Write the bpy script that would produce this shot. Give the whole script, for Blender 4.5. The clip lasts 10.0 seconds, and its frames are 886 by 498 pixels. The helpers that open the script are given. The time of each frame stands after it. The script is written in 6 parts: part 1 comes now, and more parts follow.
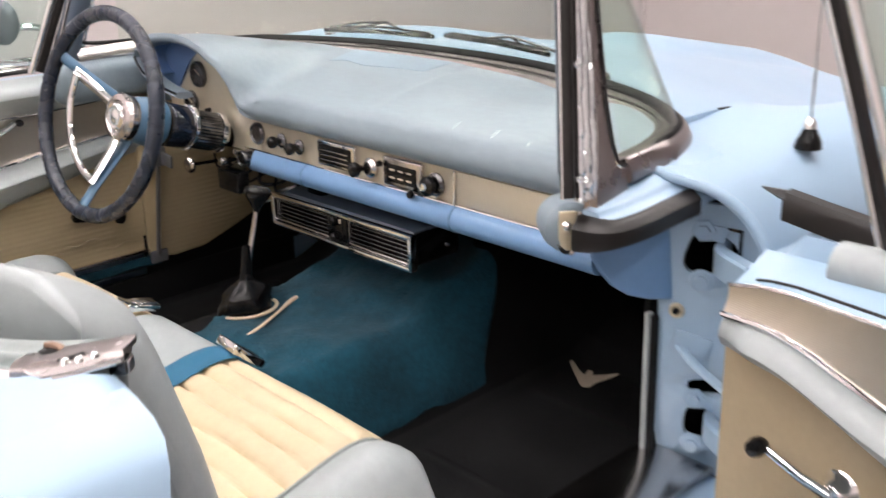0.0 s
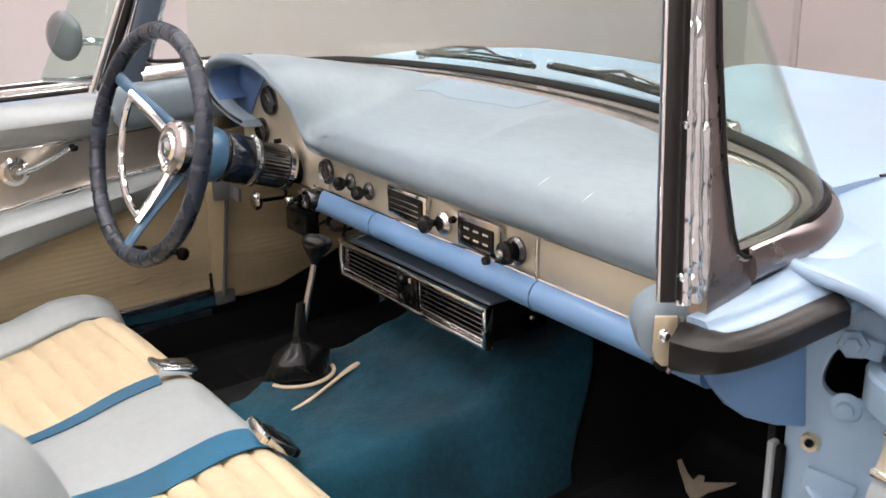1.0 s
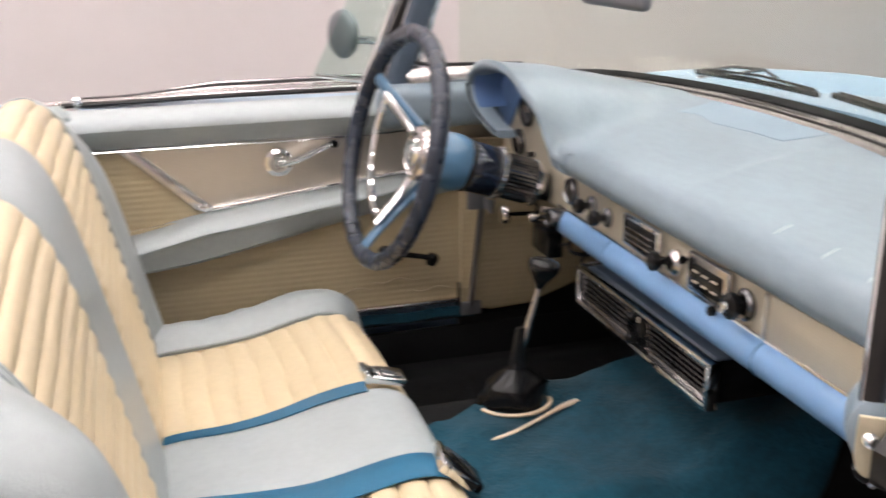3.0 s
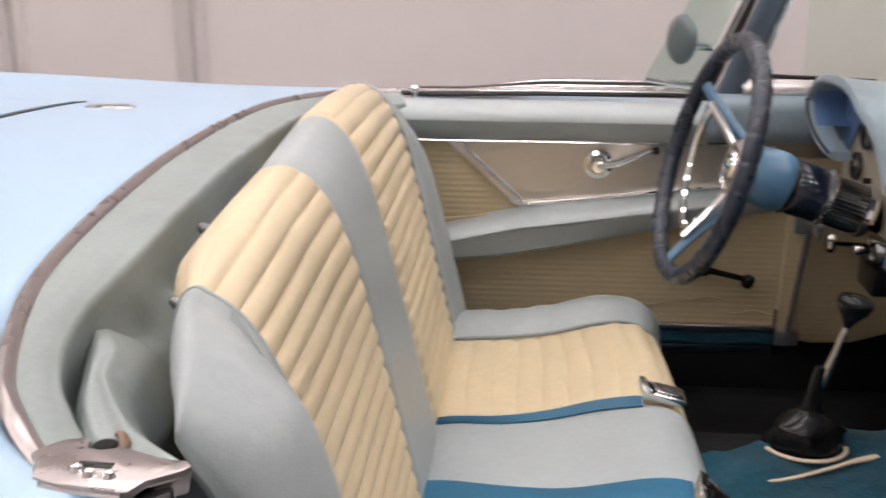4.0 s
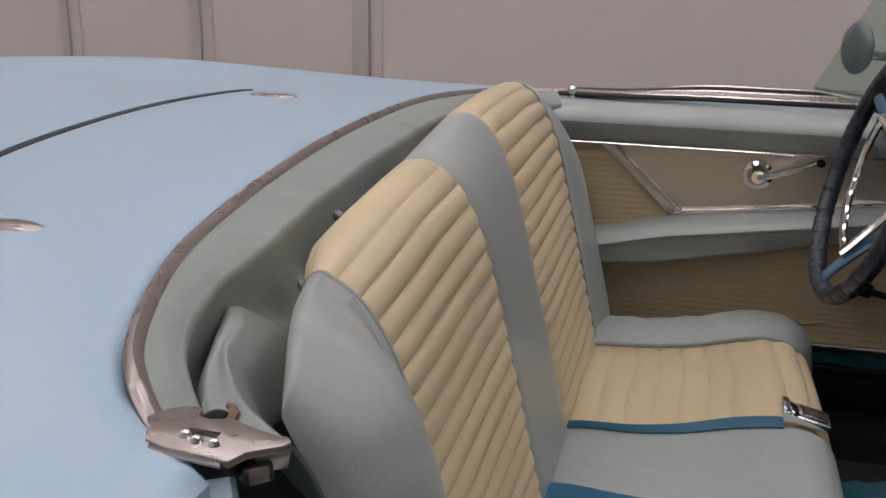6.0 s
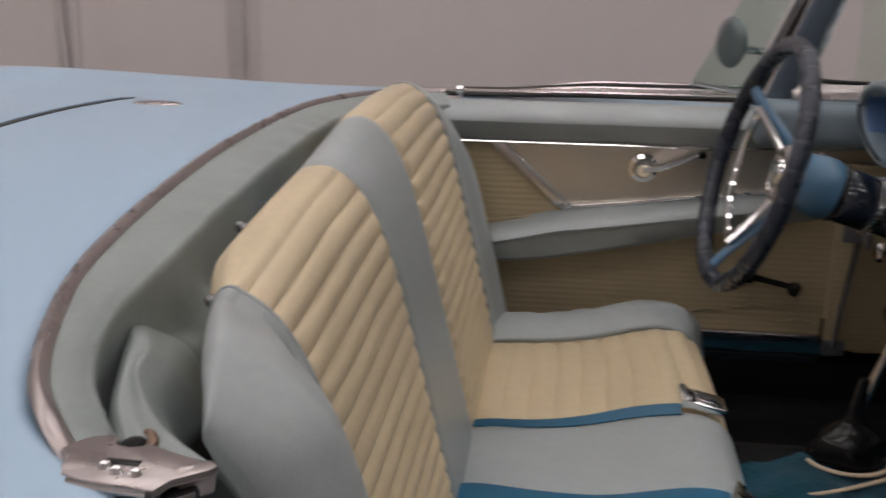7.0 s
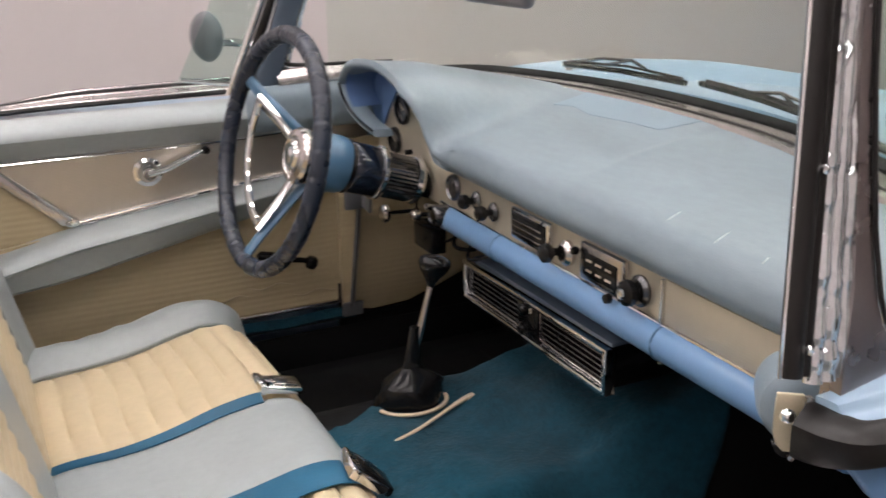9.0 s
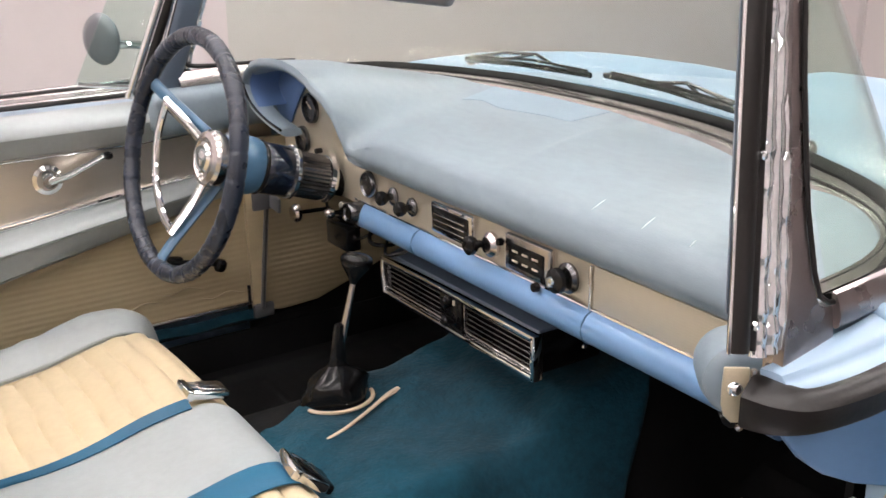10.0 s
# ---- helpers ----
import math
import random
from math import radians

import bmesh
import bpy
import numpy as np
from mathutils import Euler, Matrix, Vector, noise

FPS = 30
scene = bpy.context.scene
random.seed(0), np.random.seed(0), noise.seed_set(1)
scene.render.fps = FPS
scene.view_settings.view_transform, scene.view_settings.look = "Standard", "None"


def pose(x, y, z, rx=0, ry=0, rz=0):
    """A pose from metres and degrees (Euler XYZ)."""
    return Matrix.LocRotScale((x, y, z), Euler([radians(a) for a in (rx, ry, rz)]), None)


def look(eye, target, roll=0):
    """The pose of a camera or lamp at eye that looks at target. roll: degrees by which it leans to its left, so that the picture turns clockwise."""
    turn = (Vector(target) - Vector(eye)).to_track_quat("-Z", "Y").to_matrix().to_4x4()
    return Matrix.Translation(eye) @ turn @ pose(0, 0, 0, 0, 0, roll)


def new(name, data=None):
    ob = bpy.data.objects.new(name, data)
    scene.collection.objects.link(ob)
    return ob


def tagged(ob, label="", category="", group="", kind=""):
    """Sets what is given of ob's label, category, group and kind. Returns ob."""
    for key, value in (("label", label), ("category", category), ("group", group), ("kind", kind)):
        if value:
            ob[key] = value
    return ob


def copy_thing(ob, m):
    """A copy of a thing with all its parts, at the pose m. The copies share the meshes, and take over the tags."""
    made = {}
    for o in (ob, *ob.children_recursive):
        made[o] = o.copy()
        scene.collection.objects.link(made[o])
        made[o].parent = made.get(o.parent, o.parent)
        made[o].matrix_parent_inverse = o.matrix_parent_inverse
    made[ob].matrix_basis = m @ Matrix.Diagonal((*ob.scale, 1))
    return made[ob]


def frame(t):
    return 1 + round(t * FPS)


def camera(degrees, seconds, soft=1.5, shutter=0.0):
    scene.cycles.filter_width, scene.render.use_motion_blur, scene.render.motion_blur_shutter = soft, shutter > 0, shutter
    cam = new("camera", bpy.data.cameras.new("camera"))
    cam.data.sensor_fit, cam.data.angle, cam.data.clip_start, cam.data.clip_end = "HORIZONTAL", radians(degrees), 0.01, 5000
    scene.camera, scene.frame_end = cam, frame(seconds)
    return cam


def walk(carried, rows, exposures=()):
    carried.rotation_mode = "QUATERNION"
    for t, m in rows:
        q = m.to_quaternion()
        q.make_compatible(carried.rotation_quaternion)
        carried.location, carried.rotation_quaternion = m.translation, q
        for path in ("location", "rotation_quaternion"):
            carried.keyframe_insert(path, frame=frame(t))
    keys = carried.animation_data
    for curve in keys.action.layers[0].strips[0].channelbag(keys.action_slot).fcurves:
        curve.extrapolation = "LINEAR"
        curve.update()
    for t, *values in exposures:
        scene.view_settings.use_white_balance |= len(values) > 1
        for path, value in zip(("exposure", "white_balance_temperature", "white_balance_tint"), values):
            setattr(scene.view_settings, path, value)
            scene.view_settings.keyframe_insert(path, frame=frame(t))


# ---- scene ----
cam = camera(46.0, 10.0, shutter=0.5)
PATH = [
    (0, (-0.846, -1.502, 1.325), (0.444, -0.128, 0.655), -1.6),
    (0.5, (-0.682, -1.395, 1.313), (0.482, 0.094, 0.659), -1.3),
    (1, (-0.568, -1.318, 1.309), (0.527, 0.226, 0.664), -1.1),
    (1.5, (-0.511, -1.287, 1.306), (0.564, 0.274, 0.666), -1.1),
    (2, (-0.488, -1.288, 1.304), (0.526, 0.313, 0.666), -1.0),
    (3.5, (-0.316, -1.281, 1.292), (-0.129, 0.613, 0.677), -0.1),
    (4, (-0.272, -1.279, 1.29), (-0.415, 0.619, 0.676), 0.2),
    (4.5, (-0.244, -1.291, 1.29), (-0.574, 0.584, 0.675), 0.5),
    (5, (-0.235, -1.288, 1.286), (-0.657, 0.569, 0.675), 0.5),
    (6.5, (-0.232, -1.273, 1.29), (-0.693, 0.572, 0.672), 0.8),
    (7, (-0.26, -1.273, 1.294), (-0.495, 0.614, 0.676), 0.5),
    (7.5, (-0.304, -1.265, 1.305), (-0.265, 0.634, 0.679), 0.2),
    (8, (-0.357, -1.256, 1.299), (-0.048, 0.619, 0.677), -0.2),
    (8.5, (-0.396, -1.261, 1.301), (0.191, 0.545, 0.673), -0.5),
    (9, (-0.432, -1.254, 1.304), (0.375, 0.462, 0.668), -1.0),
    (9.5, (-0.474, -1.244, 1.311), (0.463, 0.401, 0.665), -1.2),
    (10, (-0.503, -1.234, 1.313), (0.512, 0.361, 0.662), -1.2),
]
EXPOSURE = [(0.0, 0.31), (2.0, 0.36), (3.5, 0.16), (4.5, -0.37), (5.2, -0.67), (6.3, -1.12), (7.5, -1.04), (8.0, -0.89), (8.5, -0.57), (9.0, -0.13), (9.5, 0.20), (10.0, 0.30)]
walk(cam, [(t, look(eye, target, roll)) for t, eye, target, roll in PATH], EXPOSURE)

# ---- world and light ----
world = bpy.data.worlds.new("world")
scene.world = world
world.use_nodes = True
world.node_tree.nodes["Background"].inputs[0].default_value = (0.60, 0.60, 0.60, 1)
world.node_tree.nodes["Background"].inputs[1].default_value = 0.015


# ---- materials ----
def material(name, base, rough=0.5, metal=0.0, coat=0.0, vary=0.08, scale=6.0, bump=0.0, bump_scale=200.0, sheen=0.0, spec=0.5, streak=None, fine=0.0):
    """A surface with two scales of variation in colour and gloss, and a fine relief."""
    m = bpy.data.materials.new(name)
    m.use_nodes = True
    nt = m.node_tree
    nodes, links = nt.nodes, nt.links
    b = nodes["Principled BSDF"]
    b.inputs["Metallic"].default_value = metal
    b.inputs["Coat Weight"].default_value = coat
    b.inputs["Coat Roughness"].default_value = 0.06
    b.inputs["Sheen Weight"].default_value = sheen
    b.inputs["Specular IOR Level"].default_value = spec
    co = nodes.new("ShaderNodeTexCoord")
    mp = nodes.new("ShaderNodeMapping")
    links.new(co.outputs["Object"], mp.inputs["Vector"])
    if streak:
        mp.inputs["Scale"].default_value = streak
    n1 = nodes.new("ShaderNodeTexNoise")
    n1.inputs["Scale"].default_value = scale
    n1.inputs["Detail"].default_value = 5
    links.new(mp.outputs[0], n1.inputs["Vector"])
    n2 = nodes.new("ShaderNodeTexNoise")
    n2.inputs["Scale"].default_value = scale * 14
    n2.inputs["Detail"].default_value = 3
    links.new(mp.outputs[0], n2.inputs["Vector"])
    mix = nodes.new("ShaderNodeMath")
    mix.operation = "MULTIPLY_ADD"
    mix.inputs[1].default_value = 0.35
    links.new(n2.outputs["Fac"], mix.inputs[0])
    links.new(n1.outputs["Fac"], mix.inputs[2])
    ramp = nodes.new("ShaderNodeMapRange")
    ramp.inputs["From Min"].default_value = 0.45
    ramp.inputs["From Max"].default_value = 0.95
    ramp.inputs["To Min"].default_value = 1 - vary
    ramp.inputs["To Max"].default_value = 1 + vary
    links.new(mix.outputs[0], ramp.inputs["Value"])
    col = nodes.new("ShaderNodeMix")
    col.data_type, col.blend_type = "RGBA", "MULTIPLY"
    col.inputs["Factor"].default_value = 1
    col.inputs["A"].default_value = (*base, 1)
    links.new(ramp.outputs[0], col.inputs["B"])
    links.new(col.outputs["Result"], b.inputs["Base Color"])
    rr = nodes.new("ShaderNodeMapRange")
    rr.inputs["From Min"].default_value = 0.3
    rr.inputs["From Max"].default_value = 0.7
    rr.inputs["To Min"].default_value = max(0.02, rough * 0.82)
    rr.inputs["To Max"].default_value = min(1.0, rough * 1.18)
    links.new(n1.outputs["Fac"], rr.inputs["Value"])
    links.new(rr.outputs[0], b.inputs["Roughness"])
    if bump:
        n3 = nodes.new("ShaderNodeTexNoise")
        n3.inputs["Scale"].default_value = bump_scale
        n3.inputs["Detail"].default_value = 4
        links.new(mp.outputs[0], n3.inputs["Vector"])
        bp = nodes.new("ShaderNodeBump")
        bp.inputs["Strength"].default_value = bump
        bp.inputs["Distance"].default_value = 0.002
        links.new(n3.outputs["Fac"], bp.inputs["Height"])
        links.new(bp.outputs[0], b.inputs["Normal"])
    return m


def ribbed(name, base, rough, axis, pitch, depth=0.6, vary=0.06):
    """A vinyl or metal with fine parallel ribs along one axis."""
    m = material(name, base, rough, vary=vary, scale=5)
    nt = m.node_tree
    b = nt.nodes["Principled BSDF"]
    co = nt.nodes.new("ShaderNodeTexCoord")
    wave = nt.nodes.new("ShaderNodeTexWave")
    wave.bands_direction = axis
    wave.inputs["Scale"].default_value = 0.314 / pitch
    wave.inputs["Distortion"].default_value = 0.45
    wave.inputs["Detail"].default_value = 1
    wave.inputs["Detail Scale"].default_value = 0.6
    nt.links.new(co.outputs["Object"], wave.inputs["Vector"])
    bp = nt.nodes.new("ShaderNodeBump")
    bp.inputs["Strength"].default_value = depth
    bp.inputs["Distance"].default_value = 0.004
    nt.links.new(wave.outputs["Fac"], bp.inputs["Height"])
    nt.links.new(bp.outputs[0], b.inputs["Normal"])
    return m


def glass(name, tint, gloss=1.0):
    """A thin clear pane: it lets light through straight and mirrors by its angle."""
    m = bpy.data.materials.new(name)
    m.use_nodes = True
    nt = m.node_tree
    nt.nodes.remove(nt.nodes["Principled BSDF"])
    out = nt.nodes["Material Output"]
    tr = nt.nodes.new("ShaderNodeBsdfTransparent")
    tr.inputs[0].default_value = (*tint, 1)
    gl = nt.nodes.new("ShaderNodeBsdfGlossy")
    gl.inputs["Roughness"].default_value = 0.03
    fr = nt.nodes.new("ShaderNodeLayerWeight")
    fr.inputs[0].default_value = 0.5
    pw = nt.nodes.new("ShaderNodeMath")
    pw.operation = "POWER"
    pw.inputs[1].default_value = 4.5
    nt.links.new(fr.outputs["Facing"], pw.inputs[0])
    mu = nt.nodes.new("ShaderNodeMath")
    mu.operation = "MULTIPLY_ADD"
    mu.inputs[1].default_value = gloss * 0.6
    mu.inputs[2].default_value = gloss * 0.035
    mx = nt.nodes.new("ShaderNodeMixShader")
    nt.links.new(pw.outputs[0], mu.inputs[0])
    nt.links.new(mu.outputs[0], mx.inputs[0])
    nt.links.new(tr.outputs[0], mx.inputs[1])
    nt.links.new(gl.outputs[0], mx.inputs[2])
    nt.links.new(mx.outputs[0], out.inputs[0])
    return m


def glowing(name, colour, strength):
    m = bpy.data.materials.new(name)
    m.use_nodes = True
    b = m.node_tree.nodes["Principled BSDF"]
    b.inputs["Base Color"].default_value = (0.8, 0.8, 0.8, 1)
    b.inputs["Emission Color"].default_value = (*colour, 1)
    b.inputs["Emission Strength"].default_value = strength
    return m


PAINT = material("pale_blue_paint", (0.330, 0.462, 0.600), 0.35, coat=0.22, vary=0.03, scale=2.5)
PAINT.node_tree.nodes["Principled BSDF"].inputs["Coat Roughness"].default_value = 0.22
PAINT_DASH = material("mid_blue_paint", (0.14, 0.265, 0.46), 0.36, coat=0.25, vary=0.06, scale=9, bump=0.06, bump_scale=60)
PAD = material("grey_blue_dash_vinyl", (0.199, 0.252, 0.292), 0.34, vary=0.16, scale=4.5, bump=0.12, bump_scale=420, streak=(1.7, 0.55, 1.7))
GREY = material("grey_seat_vinyl", (0.325, 0.358, 0.363), 0.38, vary=0.11, scale=6, bump=0.14, bump_scale=380)
GREY_WORN = material("grey_well_vinyl", (0.245, 0.278, 0.272), 0.5, vary=0.14, scale=9, bump=0.2, bump_scale=200)
CREAM = material("cream_pleated_vinyl", (0.575, 0.475, 0.315), 0.42, vary=0.11, scale=5, bump=0.12, bump_scale=380)
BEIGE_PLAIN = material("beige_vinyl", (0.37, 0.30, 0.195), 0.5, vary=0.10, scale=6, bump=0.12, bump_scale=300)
BEIGE = ribbed("beige_ribbed_vinyl", (0.44, 0.36, 0.225), 0.48, "Z", 0.0115, 0.15)
ALU = ribbed("brushed_trim_panel", (0.58, 0.53, 0.46), 0.34, "Z", 0.0026, 0.10)
ALU.node_tree.nodes["Principled BSDF"].inputs["Metallic"].default_value = 0.85
DASH_ALU = ribbed("dash_trim_panel", (0.60, 0.55, 0.45), 0.38, "Z", 0.004, 0.05)
DASH_ALU.node_tree.nodes["Principled BSDF"].inputs["Metallic"].default_value = 0.6
CHROME = material("chrome", (0.86, 0.86, 0.86), 0.07, metal=1.0, vary=0.04, scale=20)
# Pits by bump; dark reflection gaps and a cool counter-tint are in the colour.
PITTED_GLINT = material("pitted_glint_chrome", (0.86, 0.90, 0.92), 0.07, metal=1.0, vary=0.30, scale=30, bump=0.5, bump_scale=40, streak=(1.0, 1.0, 0.35))
STEEL = material("stainless_trim", (0.62, 0.58, 0.57), 0.20, metal=1.0, vary=0.06, scale=14)
# Stainless steel with the pink wall's mauve reflection put into its base colour.
WALL_TINTED = material("wall_tinted_steel", (0.37, 0.332, 0.325), 0.29, metal=1.0, vary=0.08, scale=24)
SMOKE = material("dark_plated_metal", (0.14, 0.14, 0.145), 0.16, metal=0.9, vary=0.15, scale=30)
BLUER = material("bluer_dash_vinyl", (0.208, 0.284, 0.350), 0.36, vary=0.10, scale=8, bump=0.1, bump_scale=420)
PALE_STREAK = material("pale_streak_tone", (0.62, 0.68, 0.72), 0.45, vary=0.1, scale=60)
COPPER = material("worn_bronze", (0.20, 0.13, 0.095), 0.35, metal=0.8, vary=0.2, scale=40)
BRASS = material("yellowed_plate", (0.60, 0.53, 0.38), 0.35, metal=0.5, vary=0.12, scale=40)
BLACK = material("black_plastic", (0.006, 0.006, 0.0065), 0.17, spec=0.26, vary=0.2, scale=10)
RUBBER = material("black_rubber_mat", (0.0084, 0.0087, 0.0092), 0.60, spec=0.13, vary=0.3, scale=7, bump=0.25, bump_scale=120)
SEAL = material("dark_rubber_seal", (0.010, 0.008, 0.0075), 0.36, spec=0.38, vary=0.25, scale=18, bump=0.15, bump_scale=150)
GASKET = material("black_gasket", (0.004, 0.004, 0.0045), 0.5, spec=0.16, vary=0.25, scale=20)
CARPET = material("teal_carpet", (0.0050, 0.041, 0.064), 0.95, vary=0.55, scale=6, bump=1.0, bump_scale=150, sheen=0.08, spec=0.2)
TRIM_BEIGE = material("beige_binding", (0.52, 0.42, 0.30), 0.7, vary=0.12, scale=30, bump=0.3, bump_scale=300)
BELT = material("blue_belt_webbing", (0.006, 0.100, 0.190), 0.6, vary=0.12, scale=12, bump=0.4, bump_scale=500)
WRAP = material("navy_wheel_wrap", (0.017, 0.023, 0.038), 0.27, vary=0.25, scale=20, bump=0.5, bump_scale=220)
COLUMN = material("column_blue_paint", (0.065, 0.15, 0.25), 0.34, coat=0.2, vary=0.06, scale=12)
POST_BLUE = material("slate_blue_post_paint", (0.075, 0.10, 0.135), 0.34, coat=0.2, vary=0.06, scale=12)
LINING = material("deep_blue_lining", (0.085, 0.155, 0.315), 0.5, vary=0.08, scale=9)
NAVY = material("dark_navy_paint", (0.010, 0.015, 0.028), 0.14, coat=0.3, vary=0.15, scale=12)
DIAL = material("dial_face", (0.035, 0.03, 0.028), 0.25, coat=0.6, vary=0.3, scale=60)
EMBLEM = material("pale_emblem", (0.50, 0.42, 0.33), 0.5, vary=0.1, scale=60)
GLASS = glass("windshield_glass", (0.945, 0.985, 0.950), 1.0)
VENT_GLASS = glass("vent_glass", (0.86, 0.94, 0.91), 1.0)
MIRROR = material("mirror_back", (0.165, 0.17, 0.185), 0.34, metal=0.4, vary=0.05, scale=20)
WALL = material("off_white_wall_panel", (0.64, 0.585, 0.575), 0.75, vary=0.03, scale=0.8, bump=0.04, bump_scale=40)
WALL_SEAM = material("wall_batten", (0.58, 0.535, 0.525), 0.7, vary=0.04, scale=2)
CEILING = material("white_ceiling", (0.74, 0.74, 0.72), 0.9, vary=0.03, scale=1)
CONCRETE = material("sealed_concrete", (0.10, 0.10, 0.098), 0.35, vary=0.14, scale=1.2, bump=0.05, bump_scale=60)
TYRE = material("tyre_rubber", (0.018, 0.018, 0.018), 0.75, vary=0.2, scale=20)
LAMP = glowing("lamp_diffuser", (1.0, 0.918, 0.90), 15.4)


# ---- mesh helpers ----
def finish(bm, sharp=38):
    bmesh.ops.recalc_face_normals(bm, faces=bm.faces[:])
    for f in bm.faces:
        f.smooth = True
    for e in bm.edges:
        if len(e.link_faces) == 2 and e.calc_face_angle(0) > radians(sharp):
            e.smooth = False
    return bm


def part(name, bm, mat, parent=None, label="", sharp=38, smooth=True):
    """One mesh object from a bmesh, under a thing or a part."""
    if smooth:
        finish(bm, sharp)
    me = bpy.data.meshes.new(name)
    bm.to_mesh(me)
    bm.free()
    me.materials.append(mat)
    ob = new(name, me)
    if parent is not None:
        if parent.parent is not None and parent.parent.parent is not None:
            parent = parent.parent
        ob.parent = parent
    if label:
        ob["label"] = label
    return ob


def loft(rings, closed=True, caps=True):
    """Quads between rings of equally many points."""
    bm = bmesh.new()
    rows = [[bm.verts.new(p) for p in r] for r in rings]
    n = len(rings[0])
    for a, b in zip(rows, rows[1:]):
        for i in range(n if closed else n - 1):
            j = (i + 1) % n
            bm.faces.new((a[i], a[j], b[j], b[i]))
    if closed and caps:
        bm.faces.new(rows[0])
        bm.faces.new(rows[-1])
    return bm


def sheet(fn, us, vs, thick):
    """A slab: the surface fn(u, v) and its copy moved by thick (a vector or a function of u, v), closed at the rims."""
    bm = bmesh.new()
    off = thick if callable(thick) else (lambda u, v: thick)
    top = [[bm.verts.new(fn(u, v)) for v in vs] for u in us]
    low = [[bm.verts.new(Vector(fn(u, v)) + Vector(off(u, v))) for v in vs] for u in us]
    nu, nv = len(us), len(vs)
    for i in range(nu - 1):
        for j in range(nv - 1):
            bm.faces.new((top[i][j], top[i + 1][j], top[i + 1][j + 1], top[i][j + 1]))
            bm.faces.new((low[i][j], low[i][j + 1], low[i + 1][j + 1], low[i + 1][j]))
    for i in range(nu - 1):
        for j in (0, nv - 1):
            bm.faces.new((top[i][j], top[i + 1][j], low[i + 1][j], low[i][j]))
    for j in range(nv - 1):
        for i in (0, nu - 1):
            bm.faces.new((top[i][j], top[i][j + 1], low[i][j + 1], low[i][j]))
    return bm


def steps(a, b, n):
    return [a + (b - a) * i / n for i in range(n + 1)]


def spline(points, n):
    """Points along a smooth curve through the given ones, n to a span."""
    ps = [Vector(p) for p in points]
    out = []
    for i in range(len(ps) - 1):
        p0, p1, p2, p3 = ps[max(i - 1, 0)], ps[i], ps[i + 1], ps[min(i + 2, len(ps) - 1)]
        for k in range(n):
            t = k / n
            out.append(0.5 * ((2 * p1) + (p2 - p0) * t + (2 * p0 - 5 * p1 + 4 * p2 - p3) * t * t + (3 * p1 - p0 - 3 * p2 + p3) * t ** 3))
    out.append(ps[-1])
    return out


def along(points, count):
    """The curve's points, evenly spaced by length."""
    ps = [Vector(p) for p in points]
    ds = [0.0]
    for a, b in zip(ps, ps[1:]):
        ds.append(ds[-1] + (b - a).length)
    out, j = [], 0
    for i in range(count + 1):
        d = ds[-1] * i / count
        while j < len(ps) - 2 and ds[j + 1] < d:
            j += 1
        f = (d - ds[j]) / max(ds[j + 1] - ds[j], 1e-9)
        out.append(ps[j].lerp(ps[j + 1], f))
    return out, ds[-1]


def tube(points, radius, n=10, closed=False, flat=1.0, up=(0, 0, 1)):
    """A round or flattened bar along a curve; radius: a number or one for each point."""
    ps = [Vector(p) for p in points]
    m = len(ps)
    rings = []
    for i, p in enumerate(ps):
        a, b = ps[(i - 1) % m if closed else max(i - 1, 0)], ps[(i + 1) % m if closed else min(i + 1, m - 1)]
        t = (b - a).normalized()
        s = t.cross(Vector(up))
        if s.length < 1e-4:
            s = t.cross(Vector((1, 0, 0)))
        s.normalize()
        w = s.cross(t)
        r = radius[i] if isinstance(radius, (list, tuple)) else radius
        rings.append([p + s * math.cos(2 * math.pi * k / n) * r + w * math.sin(2 * math.pi * k / n) * r * flat for k in range(n)])
    if closed:
        rings.append(rings[0])
        bm = loft(rings, caps=False)
        bmesh.ops.remove_doubles(bm, verts=bm.verts[:], dist=1e-6)
        return bm
    return loft(rings)


def lathe(profile, at, axis=(0, 0, 1), n=28):
    """A turned form: (radius, height) pairs about an axis through at."""
    q = Vector((0, 0, 1)).rotation_difference(Vector(axis).normalized())
    rings = []
    for r, h in profile:
        rings.append([Vector(at) + q @ Vector((max(r, 1e-4) * math.cos(2 * math.pi * k / n), max(r, 1e-4) * math.sin(2 * math.pi * k / n), h)) for k in range(n)])
    return loft(rings)


def box(c, s, bevel=0.004, turn=None, seg=2):
    bm = bmesh.new()
    bmesh.ops.create_cube(bm, size=1)
    bmesh.ops.scale(bm, vec=s, verts=bm.verts[:])
    if bevel:
        bmesh.ops.bevel(bm, geom=bm.edges[:], offset=min(bevel, min(s) * 0.45), segments=seg, profile=0.5, affect="EDGES")
    m = (turn or Matrix()).to_4x4()
    m.translation = Vector(c)
    bmesh.ops.transform(bm, matrix=m, verts=bm.verts[:])
    return bm


def prism(outline, depth, axis="y", at=0.0, bevel=0.0):
    """A flat plate from an outline in the two other axes, depth thick from at onwards."""
    def put(a, b, d):
        return {"x": (d, a, b), "y": (a, d, b), "z": (a, b, d)}[axis]
    bm = loft([[put(a, b, at) for a, b in outline], [put(a, b, at + depth) for a, b in outline]])
    if bevel:
        bmesh.ops.recalc_face_normals(bm, faces=bm.faces[:])
        rim = [e for e in bm.edges if e.calc_face_angle(0) > 1.0]
        bmesh.ops.bevel(bm, geom=rim, offset=bevel, segments=2, profile=0.5, affect="EDGES")
    return bm


